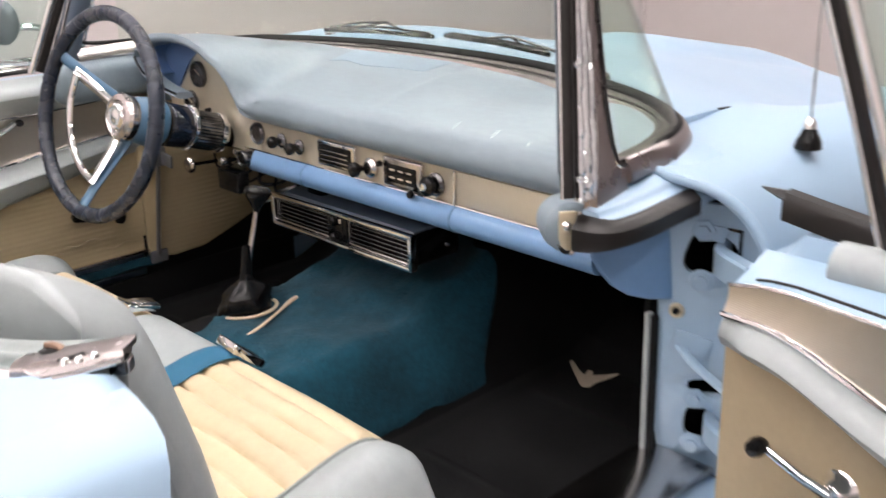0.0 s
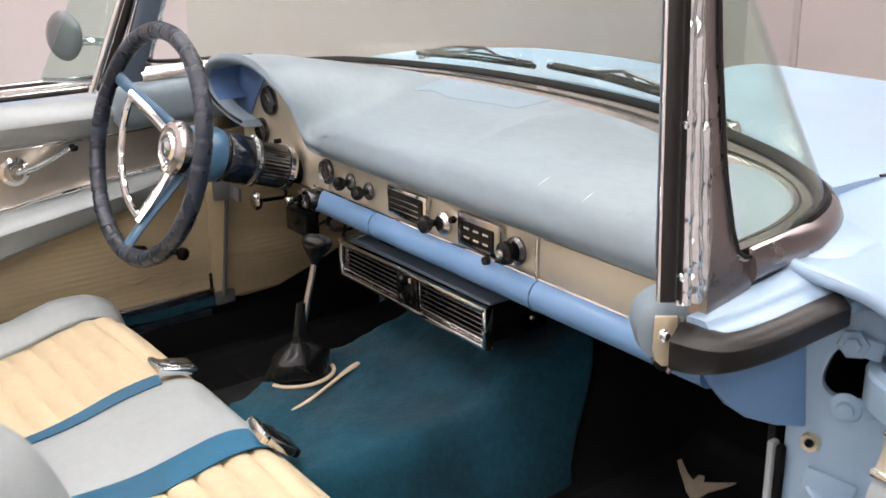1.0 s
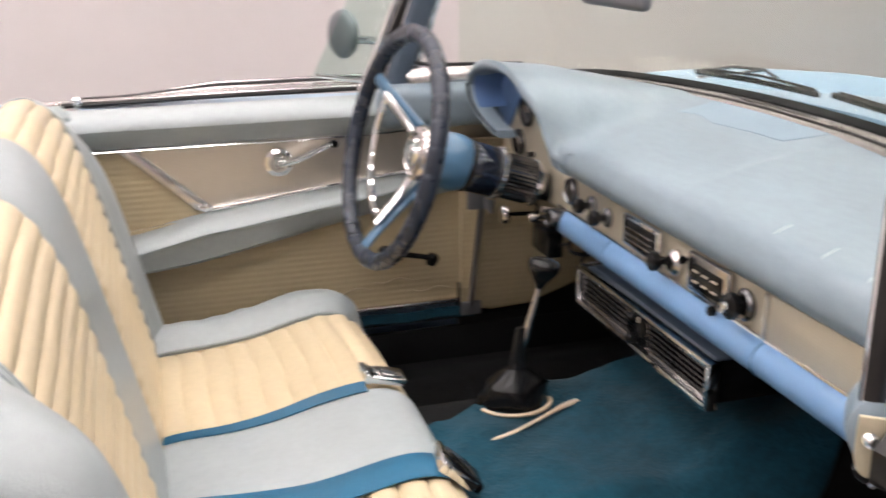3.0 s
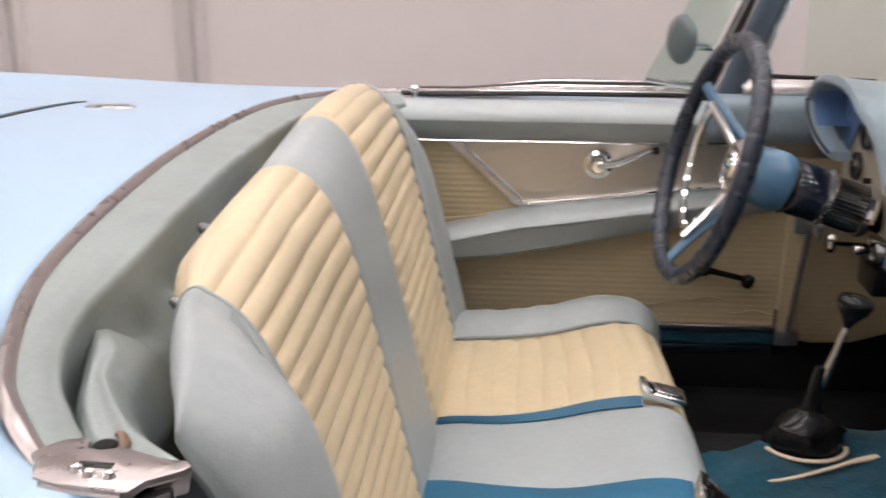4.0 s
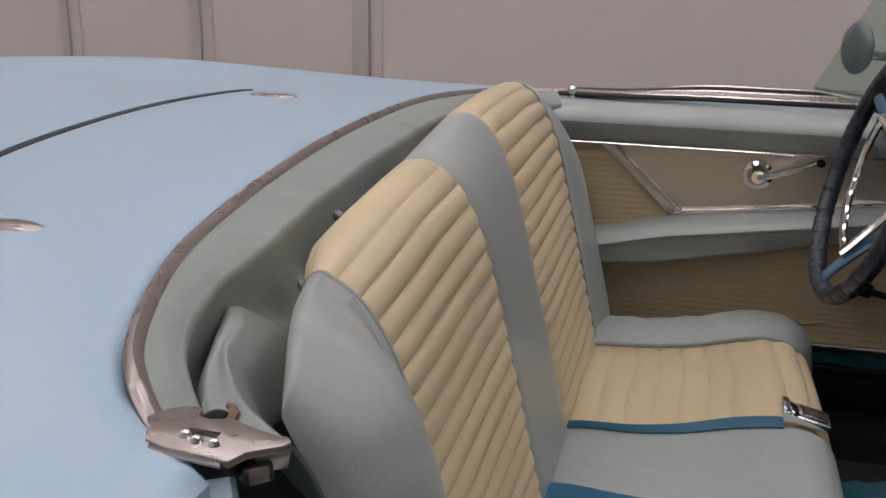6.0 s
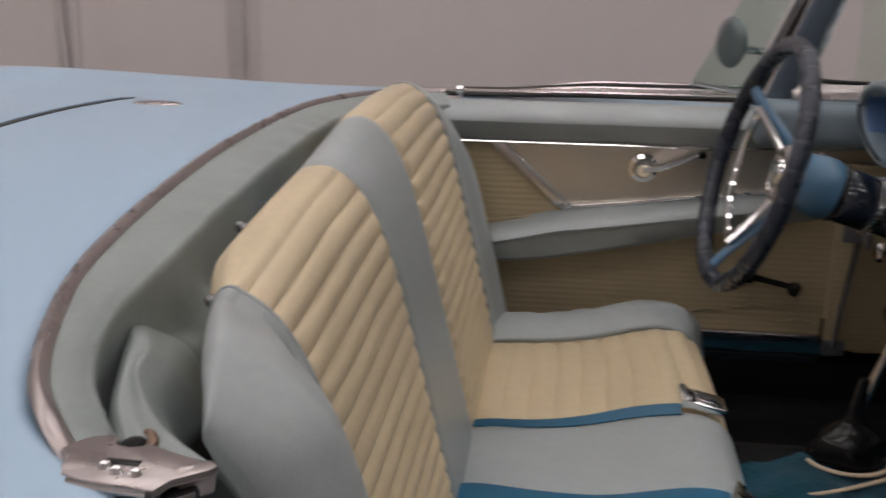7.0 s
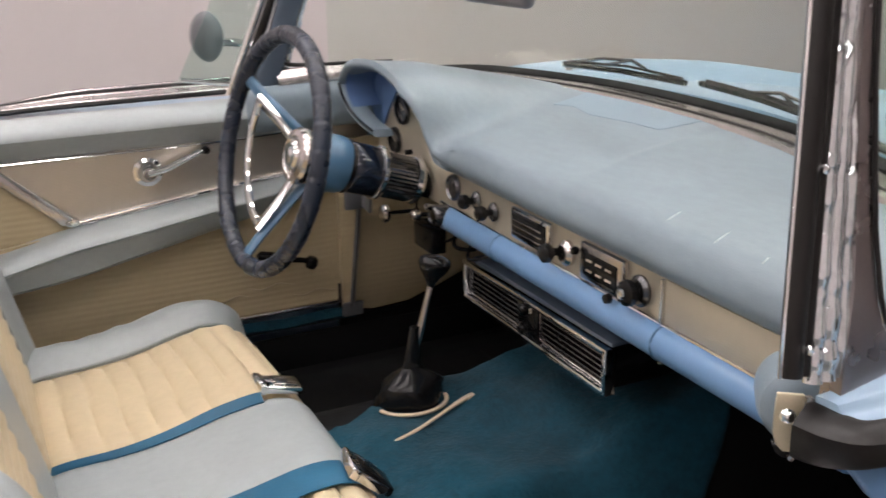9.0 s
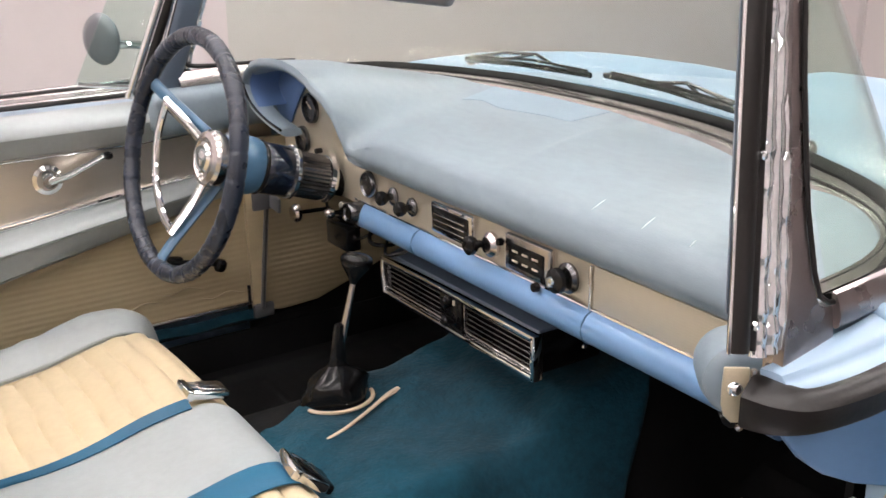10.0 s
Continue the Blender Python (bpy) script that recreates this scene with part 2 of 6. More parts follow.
def merged(*bms):
    """Several pieces of one part in one bmesh."""
    me = bpy.data.meshes.new("tmp")
    out = bmesh.new()
    for b in bms:
        b.to_mesh(me)
        out.from_mesh(me)
        b.free()
    bpy.data.meshes.remove(me)
    return out


def lerp_table(table, v):
    """A smooth reading of a short table of (key, value) pairs."""
    if v <= table[0][0]:
        return table[0][1]
    for (a, p), (b, q) in zip(table, table[1:]):
        if v <= b:
            f = (v - a) / (b - a)
            return p + (q - p) * f
    return table[-1][1]


def smoothstep(a, b, v):
    f = min(1.0, max(0.0, (v - a) / (b - a)))
    return f * f * (3 - 2 * f)


def thing(name, label, category, at=(0, 0, 0), group="", kind=""):
    ob = new(name)
    ob.location = at
    ob.empty_display_size = 0.1
    return tagged(ob, label, category, group, kind)


# ---- the room ----
FLOOR_Z = 0.10
X_FRONT, X_REAR, Y_LEFT, Y_RIGHT, Z_TOP = 5.0, -5.5, 3.1, -5.0, 3.6
tagged(part("floor", box(((X_FRONT + X_REAR) / 2, (Y_LEFT + Y_RIGHT) / 2, FLOOR_Z - 0.1), (X_FRONT - X_REAR, Y_LEFT - Y_RIGHT, 0.2), 0), CONCRETE), "smooth dark grey sealed concrete showroom floor", "floor", kind="structure")
tagged(part("ceiling", box(((X_FRONT + X_REAR) / 2, (Y_LEFT + Y_RIGHT) / 2, Z_TOP + 0.1), (X_FRONT - X_REAR, Y_LEFT - Y_RIGHT, 0.2), 0), CEILING), "plain white showroom ceiling", "ceiling", kind="structure")


def wall(name, c, s):
    return tagged(part(name, box(c, s, 0), WALL), "pinkish off-white panelled showroom wall", "wall", kind="structure")


wall_left = wall("wall_north", ((X_FRONT + X_REAR) / 2, Y_LEFT + 0.1, Z_TOP / 2), (X_FRONT - X_REAR + 0.4, 0.2, Z_TOP))
wall("wall_south", ((X_FRONT + X_REAR) / 2, Y_RIGHT - 0.1, Z_TOP / 2), (X_FRONT - X_REAR + 0.4, 0.2, Z_TOP))
wall_front = wall("wall_east", (X_FRONT + 0.1, (Y_LEFT + Y_RIGHT) / 2, Z_TOP / 2), (0.2, Y_LEFT - Y_RIGHT, Z_TOP))
wall("wall_west", (X_REAR - 0.1, (Y_LEFT + Y_RIGHT) / 2, Z_TOP / 2), (0.2, Y_LEFT - Y_RIGHT, Z_TOP))
# battens on the wall beyond the car
for x, w in ((-3.146, 0.035), (-2.48, 0.045), (-1.70, 0.075), (-3.9, 0.035), (4.55, 0.05)):
    part("batten", box((x, Y_LEFT - 0.008, Z_TOP / 2), (w, 0.024, Z_TOP - 0.02), 0.006), WALL_SEAM, wall_left)
    part("batten", box((x + w * 0.5 + 0.035, Y_LEFT - 0.005, Z_TOP / 2), (0.05, 0.012, Z_TOP - 0.02), 0.004), WALL, wall_left)
part("batten", box((X_FRONT - 0.006, 2.72, Z_TOP / 2), (0.02, 0.05, Z_TOP - 0.02), 0.004), WALL_SEAM, wall_front)

fixture = thing("ceiling_light", "long white ceiling light with a frosted diffuser", "ceiling light", (0, 0, Z_TOP), "rows of ceiling lights")
part("frame", merged(box((0, -0.16, -0.03), (2.4, 0.03, 0.06), 0.004), box((0, 0.16, -0.03), (2.4, 0.03, 0.06), 0.004), box((-1.21, 0, -0.03), (0.03, 0.35, 0.06), 0.004), box((1.21, 0, -0.03), (0.03, 0.35, 0.06), 0.004)), CHROME, fixture)
part("diffuser", box((0, 0, -0.03), (2.38, 0.28, 0.03), 0.004), LAMP, fixture)
spots = [(x, y) for y in (-1.7, -0.4, 0.9, 2.3) for x in (-4.0, -1.0, 2.0)] + [(-4.0, -3.6), (-1.0, -3.6)]
fixture.matrix_basis = Matrix.Translation((spots[0][0], spots[0][1], Z_TOP))
for x, y in spots[1:]:
    copy_thing(fixture, Matrix.Translation((x, y, Z_TOP)))

# ---- the car: outer body ----
car = thing("car", "pale blue open two-seat vintage convertible with its passenger door wide open", "car", (0, 0, FLOOR_Z))


def cpart(name, bm, mat, label="", parent=None, sharp=38):
    """A part of the car; its mesh is written in world places."""
    top = parent is None
    ob = part(name, bm, mat, car if top else parent, label, sharp)
    if top:
        ob.matrix_parent_inverse = Matrix.Translation((0, 0, -FLOOR_Z))
    return ob


EDGE = [(0, -0.726), (0.2, -0.720), (0.35, -0.710), (0.45, -0.697), (0.55, -0.670), (0.627, -0.640), (0.67, -0.612), (0.70, -0.583), (0.725, -0.550), (0.737, -0.515), (0.75, -0.512), (0.80, -0.522)]


def edge_x(y):
    return lerp_table(EDGE, abs(y))


def deck_z(x, y):
    return 0.990 - 0.040 * (min(abs(y), 0.8) / 0.8) ** 2.2 - 0.05 * smoothstep(-1.3, -2.6, x) + 0.024 * smoothstep(0.62, 0.80, abs(y)) * smoothstep(-0.70, -1.5, x)


YS = sorted({round(s * v, 4) for s in (-1, 1) for v in (0, 0.1, 0.2, 0.3, 0.4, 0.46, 0.52, 0.57, 0.62, 0.66, 0.68, 0.70, 0.715, 0.73, 0.75, 0.775, 0.80)})
VS = [0, 0.004, 0.012, 0.03, 0.06, 0.1, 0.16, 0.24, 0.34, 0.46, 0.6, 0.75, 0.88, 1.0]


def deck(y, v):
    x = edge_x(y) + (-2.30 - edge_x(y)) * v
    return (x, y, deck_z(x, y) - 0.012 * (1 - min(1, v / 0.012)) ** 2)


cpart("rear_deck", sheet(deck, YS, VS, (0, 0, -0.018)), PAINT, "pale blue painted rear deck")


def lid_edge(y):
    return -1.097 + 0.060 * (abs(y) / 0.42) ** 2.4


LY = steps(-0.44, 0.44, 30)


def lid(grow, lift):
    def f(y, v):
        s = 1 + grow / 0.44
        x0 = lid_edge(y) + grow
        x = x0 + (-2.22 - grow - x0) * v
        return (x, y * s, deck_z(x, y * s) + lift)
    return f


cpart("trunk_seal", sheet(lid(0.0120, 0.0012), LY, steps(0, 1, 12), (0, 0, -0.004)), SEAL, "black shut line of the boot lid")
cpart("trunk_lid", sheet(lid(0.0, 0.0028), LY, steps(0, 1, 12), (0, 0, -0.004)), PAINT, "pale blue boot lid")
for y, x in ((0.388, -0.950), (-0.404, -0.905)):
    bm = lathe([(0.0, 0.005), (0.014, 0.005), (0.022, 0.0035), (0.027, 0.0)], (0, 0, 0), n=24)
    bmesh.ops.scale(bm, vec=(1.7, 0.62, 1), verts=bm.verts[:])
    bmesh.ops.translate(bm, vec=(x, y, deck_z(x, y) - 0.001), verts=bm.verts[:])
    cpart("deck_socket", bm, WALL_TINTED, "oval plated roof socket")

SIDE = [(0.80, 0.950), (0.838, 0.947), (0.862, 0.940), (0.876, 0.924), (0.884, 0.89), (0.888, 0.70), (0.876, 0.54), (0.845, 0.40), (0.80, 0.30)]
for s in (1, -1):
    def quarter(x, k, s=s):
        y, z = SIDE[k]
        x = x + [0.0, -0.005, -0.010, -0.016, -0.024, -0.030, -0.030, -0.030, -0.030][k]
        return (x, s * y, z - 0.05 * smoothstep(-1.3, -2.6, x) + 0.024 * smoothstep(-0.70, -1.5, x) * smoothstep(0.3, 0.8, z))
    cpart("quarter_panel", sheet(quarter, steps(-0.522, -2.30, 18), range(len(SIDE)), (0, -s * 0.018, 0)), PAINT, "pale blue rear quarter panel")
    jamb = [(0.70, 0.42), (0.835, 0.42), (0.868, 0.65), (0.855, 0.855), (0.838, 0.885), (0.80, 0.905), (0.735, 0.922), (0.715, 0.88), (0.70, 0.7)]
    cpart("door_jamb", prism([(s * a, b) for a, b in jamb], -0.05, "x", -0.554, 0.010), PAINT, "pale blue rear door jamb")

# hood, cowl and fenders
HOOD_X = [(0.30, 0.984), (0.65, 0.994), (0.90, 0.982), (1.20, 0.938), (1.60, 0.860), (2.20, 0.715), (2.5, 0.61)]


def hood_z(x, y):
    a = abs(y)
    z = lerp_table(HOOD_X, x) - 0.046 * (min(a, 0.6) / 0.45) ** 2 * (0.35 + 0.65 * smoothstep(0.5, 1.1, x))
    z += 0.030 * smoothstep(0.19, 0.10, a) * smoothstep(1.12, 1.26, x) * smoothstep(2.1, 1.6, x)
    return z


WS = [(0.0, 0.612, 0.988), (0.2, 0.600, 0.988), (0.35, 0.566, 0.987), (0.475, 0.520, 0.986), (0.57, 0.484, 0.982), (0.63, 0.450, 0.977), (0.668, 0.405, 0.972), (0.690, 0.335, 0.967), (0.692, 0.248, 0.960)]


def ws_x(y):
    return lerp_table([(a, x) for a, x, _ in WS], abs(y))


def ws_z(y):
    return lerp_table([(a, z) for a, _, z in WS], abs(y))


HY = steps(-0.60, 0.60, 40)


def hood(y, v):
    x0 = ws_x(y) + 0.055
    x = x0 + (2.35 - x0) * v
    return (x, y, hood_z(x, y) + 0.002)


cpart("hood", sheet(hood, HY, steps(0, 1, 34), (0, 0, -0.02)), PAINT, "pale blue hood with a low air scoop")


def cowl(y, v):
    x = ws_x(y) - 0.012 + 0.062 * v
    return (x, y, ws_z(y) - 0.006 + (hood_z(x, y) - ws_z(y) + 0.002) * v)


cpart("cowl", sheet(cowl, steps(-0.60, 0.60, 40), steps(0, 1, 3), (0, 0, -0.02)), PAINT, "pale blue cowl below the windshield")

FEND = [(0.585, 0.950, 0.47), (0.64, 0.949, 0.43), (0.685, 0.947, 0.32), (0.72, 0.946, 0.300), (0.755, 0.941, 0.305), (0.79, 0.926, 0.325), (0.822, 0.896, 0.345), (0.846, 0.855, 0.356), (0.860, 0.80, 0.360), (0.866, 0.70, 0.362), (0.868, 0.58, 0.37), (0.855, 0.46, 0.375), (0.82, 0.33, 0.38)]
FENDS = [tuple(p) for p in spline(FEND, 4)]
for s in (1, -1):
    def fender(k, v, s=s):
        y, z, x0 = FENDS[k]
        x = x0 + (2.35 - x0) * v ** 1.3
        w = smoothstep(0.30, 0.80, z)
        top = z + w * (lerp_table(HOOD_X, x) - 0.975 + 0.03 * smoothstep(0.6, 1.4, x)) * smoothstep(0.45, 0.8, x)
        tuck = smoothstep(0.55, 0.9, x) * smoothstep(0.77, 0.59, y)
        return (x, s * y, top + (hood_z(x, min(y, 0.60)) - 0.003 - top) * tuck)
    cpart("fender_bead", tube([Vector((x0 + 0.006, s * (y - 0.003), z - 0.006)) for y, z, x0 in FENDS[8:44]], 0.0085, 12), PAINT, "rounded fender edge")
    cpart("front_fender", sheet(fender, range(len(FENDS)), steps(0, 1, 40), (0, -s * 0.010, -0.010)), PAINT, "pale blue front fender")
for s in (1, -1):
    cpart("hood_gap", tube([(x, s * 0.600, hood_z(x, 0.600) + 0.0025) for x in steps(0.62, 2.30, 40)], 0.0022, 6), SEAL, "dark hood shut line")
cpart("nose_panel", sheet(lambda y, v: (2.35 + 0.06 * math.sin(v * 3.1), y, hood_z(2.35, min(abs(y), 0.6)) - v * 0.34), steps(-0.86, 0.86, 16), steps(0, 1, 8), (-0.02, 0, 0)), PAINT)
cpart("tail_panel", sheet(lambda y, v: (-2.30 - 0.05 * math.sin(v * 3.1), y, deck_z(-2.3, y) - v * 0.58), steps(-0.86, 0.86, 16), steps(0, 1, 8), (0.02, 0, 0)), PAINT)
# rocker sills
for s in (1, -1):
    cpart("rocker_panel", box((-0.03, s * 0.80, 0.40), (0.84, 0.12, 0.14), 0.03, seg=3), PAINT, "pale blue painted door sill")
    cpart("sill_plate", box((-0.05, s * 0.722, 0.482), (0.84, 0.128, 0.008), 0.003), RUBBER if s > 0 else STEEL, "black rubber sill strip" if s > 0 else "scuffed bare metal sill plate")

# wheels
for x in (1.35, -1.38):
    for s in (1, -1):
        w = cpart("wheel", lathe([(0.18, -0.085), (0.27, -0.09), (0.315, -0.07), (0.33, -0.03), (0.33, 0.03), (0.315, 0.07), (0.27, 0.09), (0.18, 0.085)], (x, s * 0.72, FLOOR_Z + 0.33), (0, 1, 0), 40), TYRE, "black tyre")
        cpart("wheel_cover", lathe([(0.19, -0.07), (0.185, 0.075), (0.12, 0.09), (0.05, 0.085), (0.0, 0.09)] if s > 0 else [(0.0, -0.09), (0.05, -0.085), (0.12, -0.09), (0.185, -0.075), (0.19, 0.07)], (x, s * 0.72, FLOOR_Z + 0.33), (0, 1, 0), 40), CHROME, "", w)

# ---- windshield ----
half = [(a, x, z) for a, x, z in WS]
base = [(x, -a, z) for a, x, z in reversed(half)] + [(x, a, z) for a, x, z in half[1:]]
base_pts, _ = along(spline(base, 6), 90)


def ws_top(p):
    a = abs(p.y) / 0.695
    c = 1 - a ** 3.0
    return Vector((0.215 + (p.x - 0.235) * 0.42, p.y * 0.875, 1.325 + 0.02 * c))


def pane(i, v):
    p = base_pts[i]
    t = ws_top(p)
    q = p.lerp(t, v)
    return q + Vector((0.0, 0.0, 0.012 * (1 - v)))


pane_ob = cpart("windshield", sheet(pane, range(91), steps(0, 1, 10), (-0.005, 0, 0.001)), GLASS, "clear greenish wraparound windshield glass")
pane_ob.visible_shadow = False


def strip_along(section, sizes):
    """A moulding along the foot of the glass; section in outward and upward metres."""
    rings = []
    for i, p in enumerate(base_pts):
        d = (base_pts[min(i + 1, 90)] - base_pts[max(i - 1, 0)]).normalized()
        o = Vector((-d.y, d.x, 0)).normalized()
        if o.dot(Vector((p.x + 0.3, p.y, 0))) < 0:
            o = -o
        w, h = sizes(abs(p.y))
        rings.append([p + o * a * w + Vector((0, 0, b * h)) for a, b in section])
    return loft(rings)


def band(a):
    end = smoothstep(0.6895, 0.692, a)
    return (1.0 - 0.35 * end, (0.45 + 0.38 * smoothstep(0.40, 0.62, a)) * (1 + 0.02 * end))


cpart("windshield_gasket", strip_along([(-0.016, -0.004), (-0.012, 0.010), (-0.003, 0.016), (0.003, 0.017), (0.007, 0.012), (0.008, 0.0), (0.0, -0.006)], lambda a: (1.0 - 0.5 * smoothstep(0.6895, 0.692, a), 1.0 - 0.2 * smoothstep(0.5, 0.66, a) - 0.35 * smoothstep(0.6895, 0.692, a))), GASKET, "black rubber windshield gasket", pane_ob)
cpart("windshield_trim", strip_along([(0.004, 0.012), (0.010, 0.010), (0.017, 0.0), (0.021, -0.012), (0.020, -0.024), (0.014, -0.028), (0.002, -0.024)], band), WALL_TINTED, "wide bright steel windshield trim", pane_ob)
cpart("garnish_strip", strip_along([(-0.062, -0.003), (-0.059, 0.006), (-0.042, 0.009), (-0.018, 0.009), (-0.016, -0.004)], lambda a: (1.0 - 0.45 * smoothstep(0.45, 0.62, a), 1.0 - 0.6 * smoothstep(0.5, 0.66, a))), STEEL, "bright strip behind the glass", pane_ob)
cpart("garnish_groove", strip_along([(-0.050, 0.0075), (-0.049, 0.0095), (-0.046, 0.0100), (-0.045, 0.0082)], lambda a: (1.0 - 0.45 * smoothstep(0.45, 0.62, a), 1.0 - 0.6 * smoothstep(0.5, 0.66, a))), SEAL, "dark groove in the strip", pane_ob)
cpart("header_rail", tube([ws_top(p) for p in base_pts], 0.018, 10), CHROME, "chrome windshield header", pane_ob)

for s in (1, -1):
    foot = Vector((0.138 if s < 0 else 0.078, s * 0.690, 0.912))
    lean = Vector((0.058 if s < 0 else 0.130, -s * 0.065, 0.40))
    pil = cpart("windshield_pillar", tube([foot + lean * v + Vector((-0.004, s * 0.002, 0)) for v in steps(0.065, 1, 12)], 0.0095, 12), SEAL, "dark rubber-faced windshield pillar")
    for dx, dy, r in ((0.0075, 0.004, 0.0062), (0.001, 0.007, 0.0028)):
        cpart("pillar_rubber", tube([foot + lean * v + Vector((dx, s * dy, 0)) for v in steps(0.065, 1, 12)], r, 10), SEAL, "", pil)
    cpart("pillar_edge", tube([foot + lean * v + Vector((-0.0125, s * 0.001, 0)) for v in steps(0.065, 1, 40)], 0.0022, 8), CHROME, "", pil)
    for dx, r in ((0.0185, 0.0072), (0.0315, 0.0086), (0.0460, 0.0080)):
        ps = [foot + lean * v + Vector((dx * (1 - 0.26 * max(0, v)), s * 0.004, 0.0)) for v in steps(0.045, 1, 90)]
        cpart("pillar_moulding", tube(ps, [r * (1 + 0.34 * noise.noise(Vector((i * 0.19, dx * 90, 0.5))) + 0.20 * noise.noise(Vector((i * 0.5, dx * 50, 2.5)))) for i in range(len(ps))], 14), PITTED_GLINT, "wavy bright chrome moulding", pil)
    for v in (0.12, 0.47, 0.80):
        cpart("screw", lathe([(0.0, 0.004), (0.003, 0.0035), (0.0045, 0.0)], foot + lean * v + Vector((0.006, s * 0.010, 0)), (-0.3, s * 1.0, 0), 12), CHROME, "", pil)
    # sheet steel frame that turns from the pillar into the trim at the foot of the glass
    if s < 0:
        edge = [(0.178, 0.908), (0.225, 0.915), (0.246, 0.920), (0.250, 0.956), (0.234, 0.958), (0.228, 0.966), (0.222, 0.990), (0.217, 1.05), (0.219, 1.16), (0.231, 1.31), (0.222, 1.31), (0.207, 1.16), (0.197, 1.0)]
        lay = [[Vector((a, s * (0.693 + o - 0.065 * (b - 0.912) / 0.40), b)) for a, b in edge] for o in (0.004, 0.010, -0.012)]
        cpart("pillar_frame", loft(lay[1:]), WALL_TINTED, "bright sheet steel frame corner", pil)
        seam = [Vector((a, s * (0.7045 - 0.065 * (b - 0.912) / 0.40), b)) for a, b in ((0.256, 0.960), (0.240, 0.962), (0.230, 0.970), (0.224, 0.993), (0.219, 1.05), (0.221, 1.16), (0.233, 1.31))]
        cpart("pillar_gasket", tube(seam, 0.0026, 8), SEAL, "", pil)
    plate = [foot + lean * v + Vector((0.030 if s < 0 else 0.008, -s * 0.016, 0.0)) for v in steps(0.12 if s < 0 else 0.0, 1, 8)]
    cover = cpart("pillar_cover", tube(plate, 0.030 if s < 0 else 0.022, 12, flat=0.34, up=(0, 1, 0)), POST_BLUE, "slate blue painted inner pillar cover", pil)

# rounded end of the dash with its catch plate at the passenger pillar's foot
CAP_AX = Vector((-0.60, -0.80, 0.05)).normalized()
CAP_AT = Vector((0.214, -0.628, 0.868))
cap = cpart("dash_end_cap", lathe([(0.036, -0.050), (0.038, -0.012), (0.036, 0.006), (0.030, 0.012), (0.020, 0.015), (0.0, 0.016)], CAP_AT, CAP_AX, 36), PAD, "grey-blue rounded dash end cap")
face = (-CAP_AX).to_track_quat("Y", "Z").to_matrix()
spot = Vector((0.152, -0.676, 0.896))
lobe = [(-0.010, 0.018), (-0.011, 0.0), (-0.011, -0.018), (-0.008, -0.028), (-0.002, -0.034), (0.005, -0.034), (0.010, -0.028), (0.012, -0.015), (0.012, 0.018)]
bm = prism(lobe, 0.005, "y", 0.0, 0.0012)
bmesh.ops.transform(bm, matrix=Matrix.Translation(spot) @ face.to_4x4(), verts=bm.verts[:])
cpart("catch_plate", bm, BRASS, "yellowed rounded catch plate", cap)
cpart("screw", lathe([(0.0, 0.005), (0.004, 0.004), (0.0065, 0.002), (0.0075, 0.0)], spot + Vector((0, 0, -0.002)), CAP_AX, 16), CHROME, "", cap)
# Black lip that stands for the shadow below the catch plate.
low = [(a * 0.98, -0.033 + (b + 0.022) * 0.7) for a, b in lobe if b < -0.014]
bm = prism(low, 0.012, "y", 0.004, 0.001)
bmesh.ops.transform(bm, matrix=Matrix.Translation(spot) @ face.to_4x4(), verts=bm.verts[:])
cpart("plate_shadow_lip", bm, BLACK, "black lip for the shadow under the plate", cap)
cpart("catch_lip", tube([spot + face @ Vector(p) for p in ((0.0145, -0.002, 0.018), (0.0155, -0.003, -0.010), (0.012, -0.002, -0.030), (0.004, 0.0, -0.040))], 0.0032, 8), STEEL, "", cap)
for s in (1, -1):
    path = spline([(0.156, s * 0.688, 0.884), (0.163, s * 0.716, 0.884), (0.178, s * 0.738, 0.887), (0.22, s * 0.752, 0.893), (0.27, s * 0.758, 0.900), (0.316, s * 0.760, 0.903)], 6)
    sect = [(-0.014, -0.019), (0.009, -0.020), (0.012, -0.016), (0.012, 0.006), (0.008, 0.010), (-0.004, 0.018), (-0.012, 0.018), (-0.015, 0.010)]
    rings = []
    for i, p in enumerate(path):
        d = (path[min(i + 1, len(path) - 1)] - path[max(i - 1, 0)]).normalized()
        o = Vector((d.y, -d.x, 0)).normalized() * (-s)
        big = 1.20 - 0.34 * smoothstep(0, 14, i)
        rings.append([p + o * a * big + Vector((0, 0, b * big + 0.005)) for a, b in sect])
    cpart("dogleg_seal", loft(rings), SEAL, "dark brown rubber door seal")
    inner = spline([(0.166, s * 0.690, 0.910), (0.23, s * 0.696, 0.920), (0.29, s * 0.702, 0.932), (0.36, s * 0.700, 0.950), (0.43, s * 0.678, 0.955)], 5)
    outer = spline([(0.176, s * 0.728, 0.902), (0.22, s * 0.744, 0.908), (0.28, s * 0.752, 0.912), (0.345, s * 0.766, 0.918), (0.42, s * 0.775, 0.926)], 5)
    cpart("dogleg_ledge", sheet(lambda i, v: inner[i].lerp(outer[i], v) + Vector((0, 0, 0.003 * math.sin(math.pi * v) + 0.006 * smoothstep(0.62, 0.48, v) - 0.004 * smoothstep(0.85, 1.0, v))), range(21), steps(0, 1, 16), (0, 0, -0.012)), PAINT, "pale blue painted ledge")

# door posts; the passenger's has openings for its hinges
POST = [(0.354, 0.655), (0.357, 0.69), (0.365, 0.72), (0.378, 0.752), (0.388, 0.79), (0.385, 0.83)]
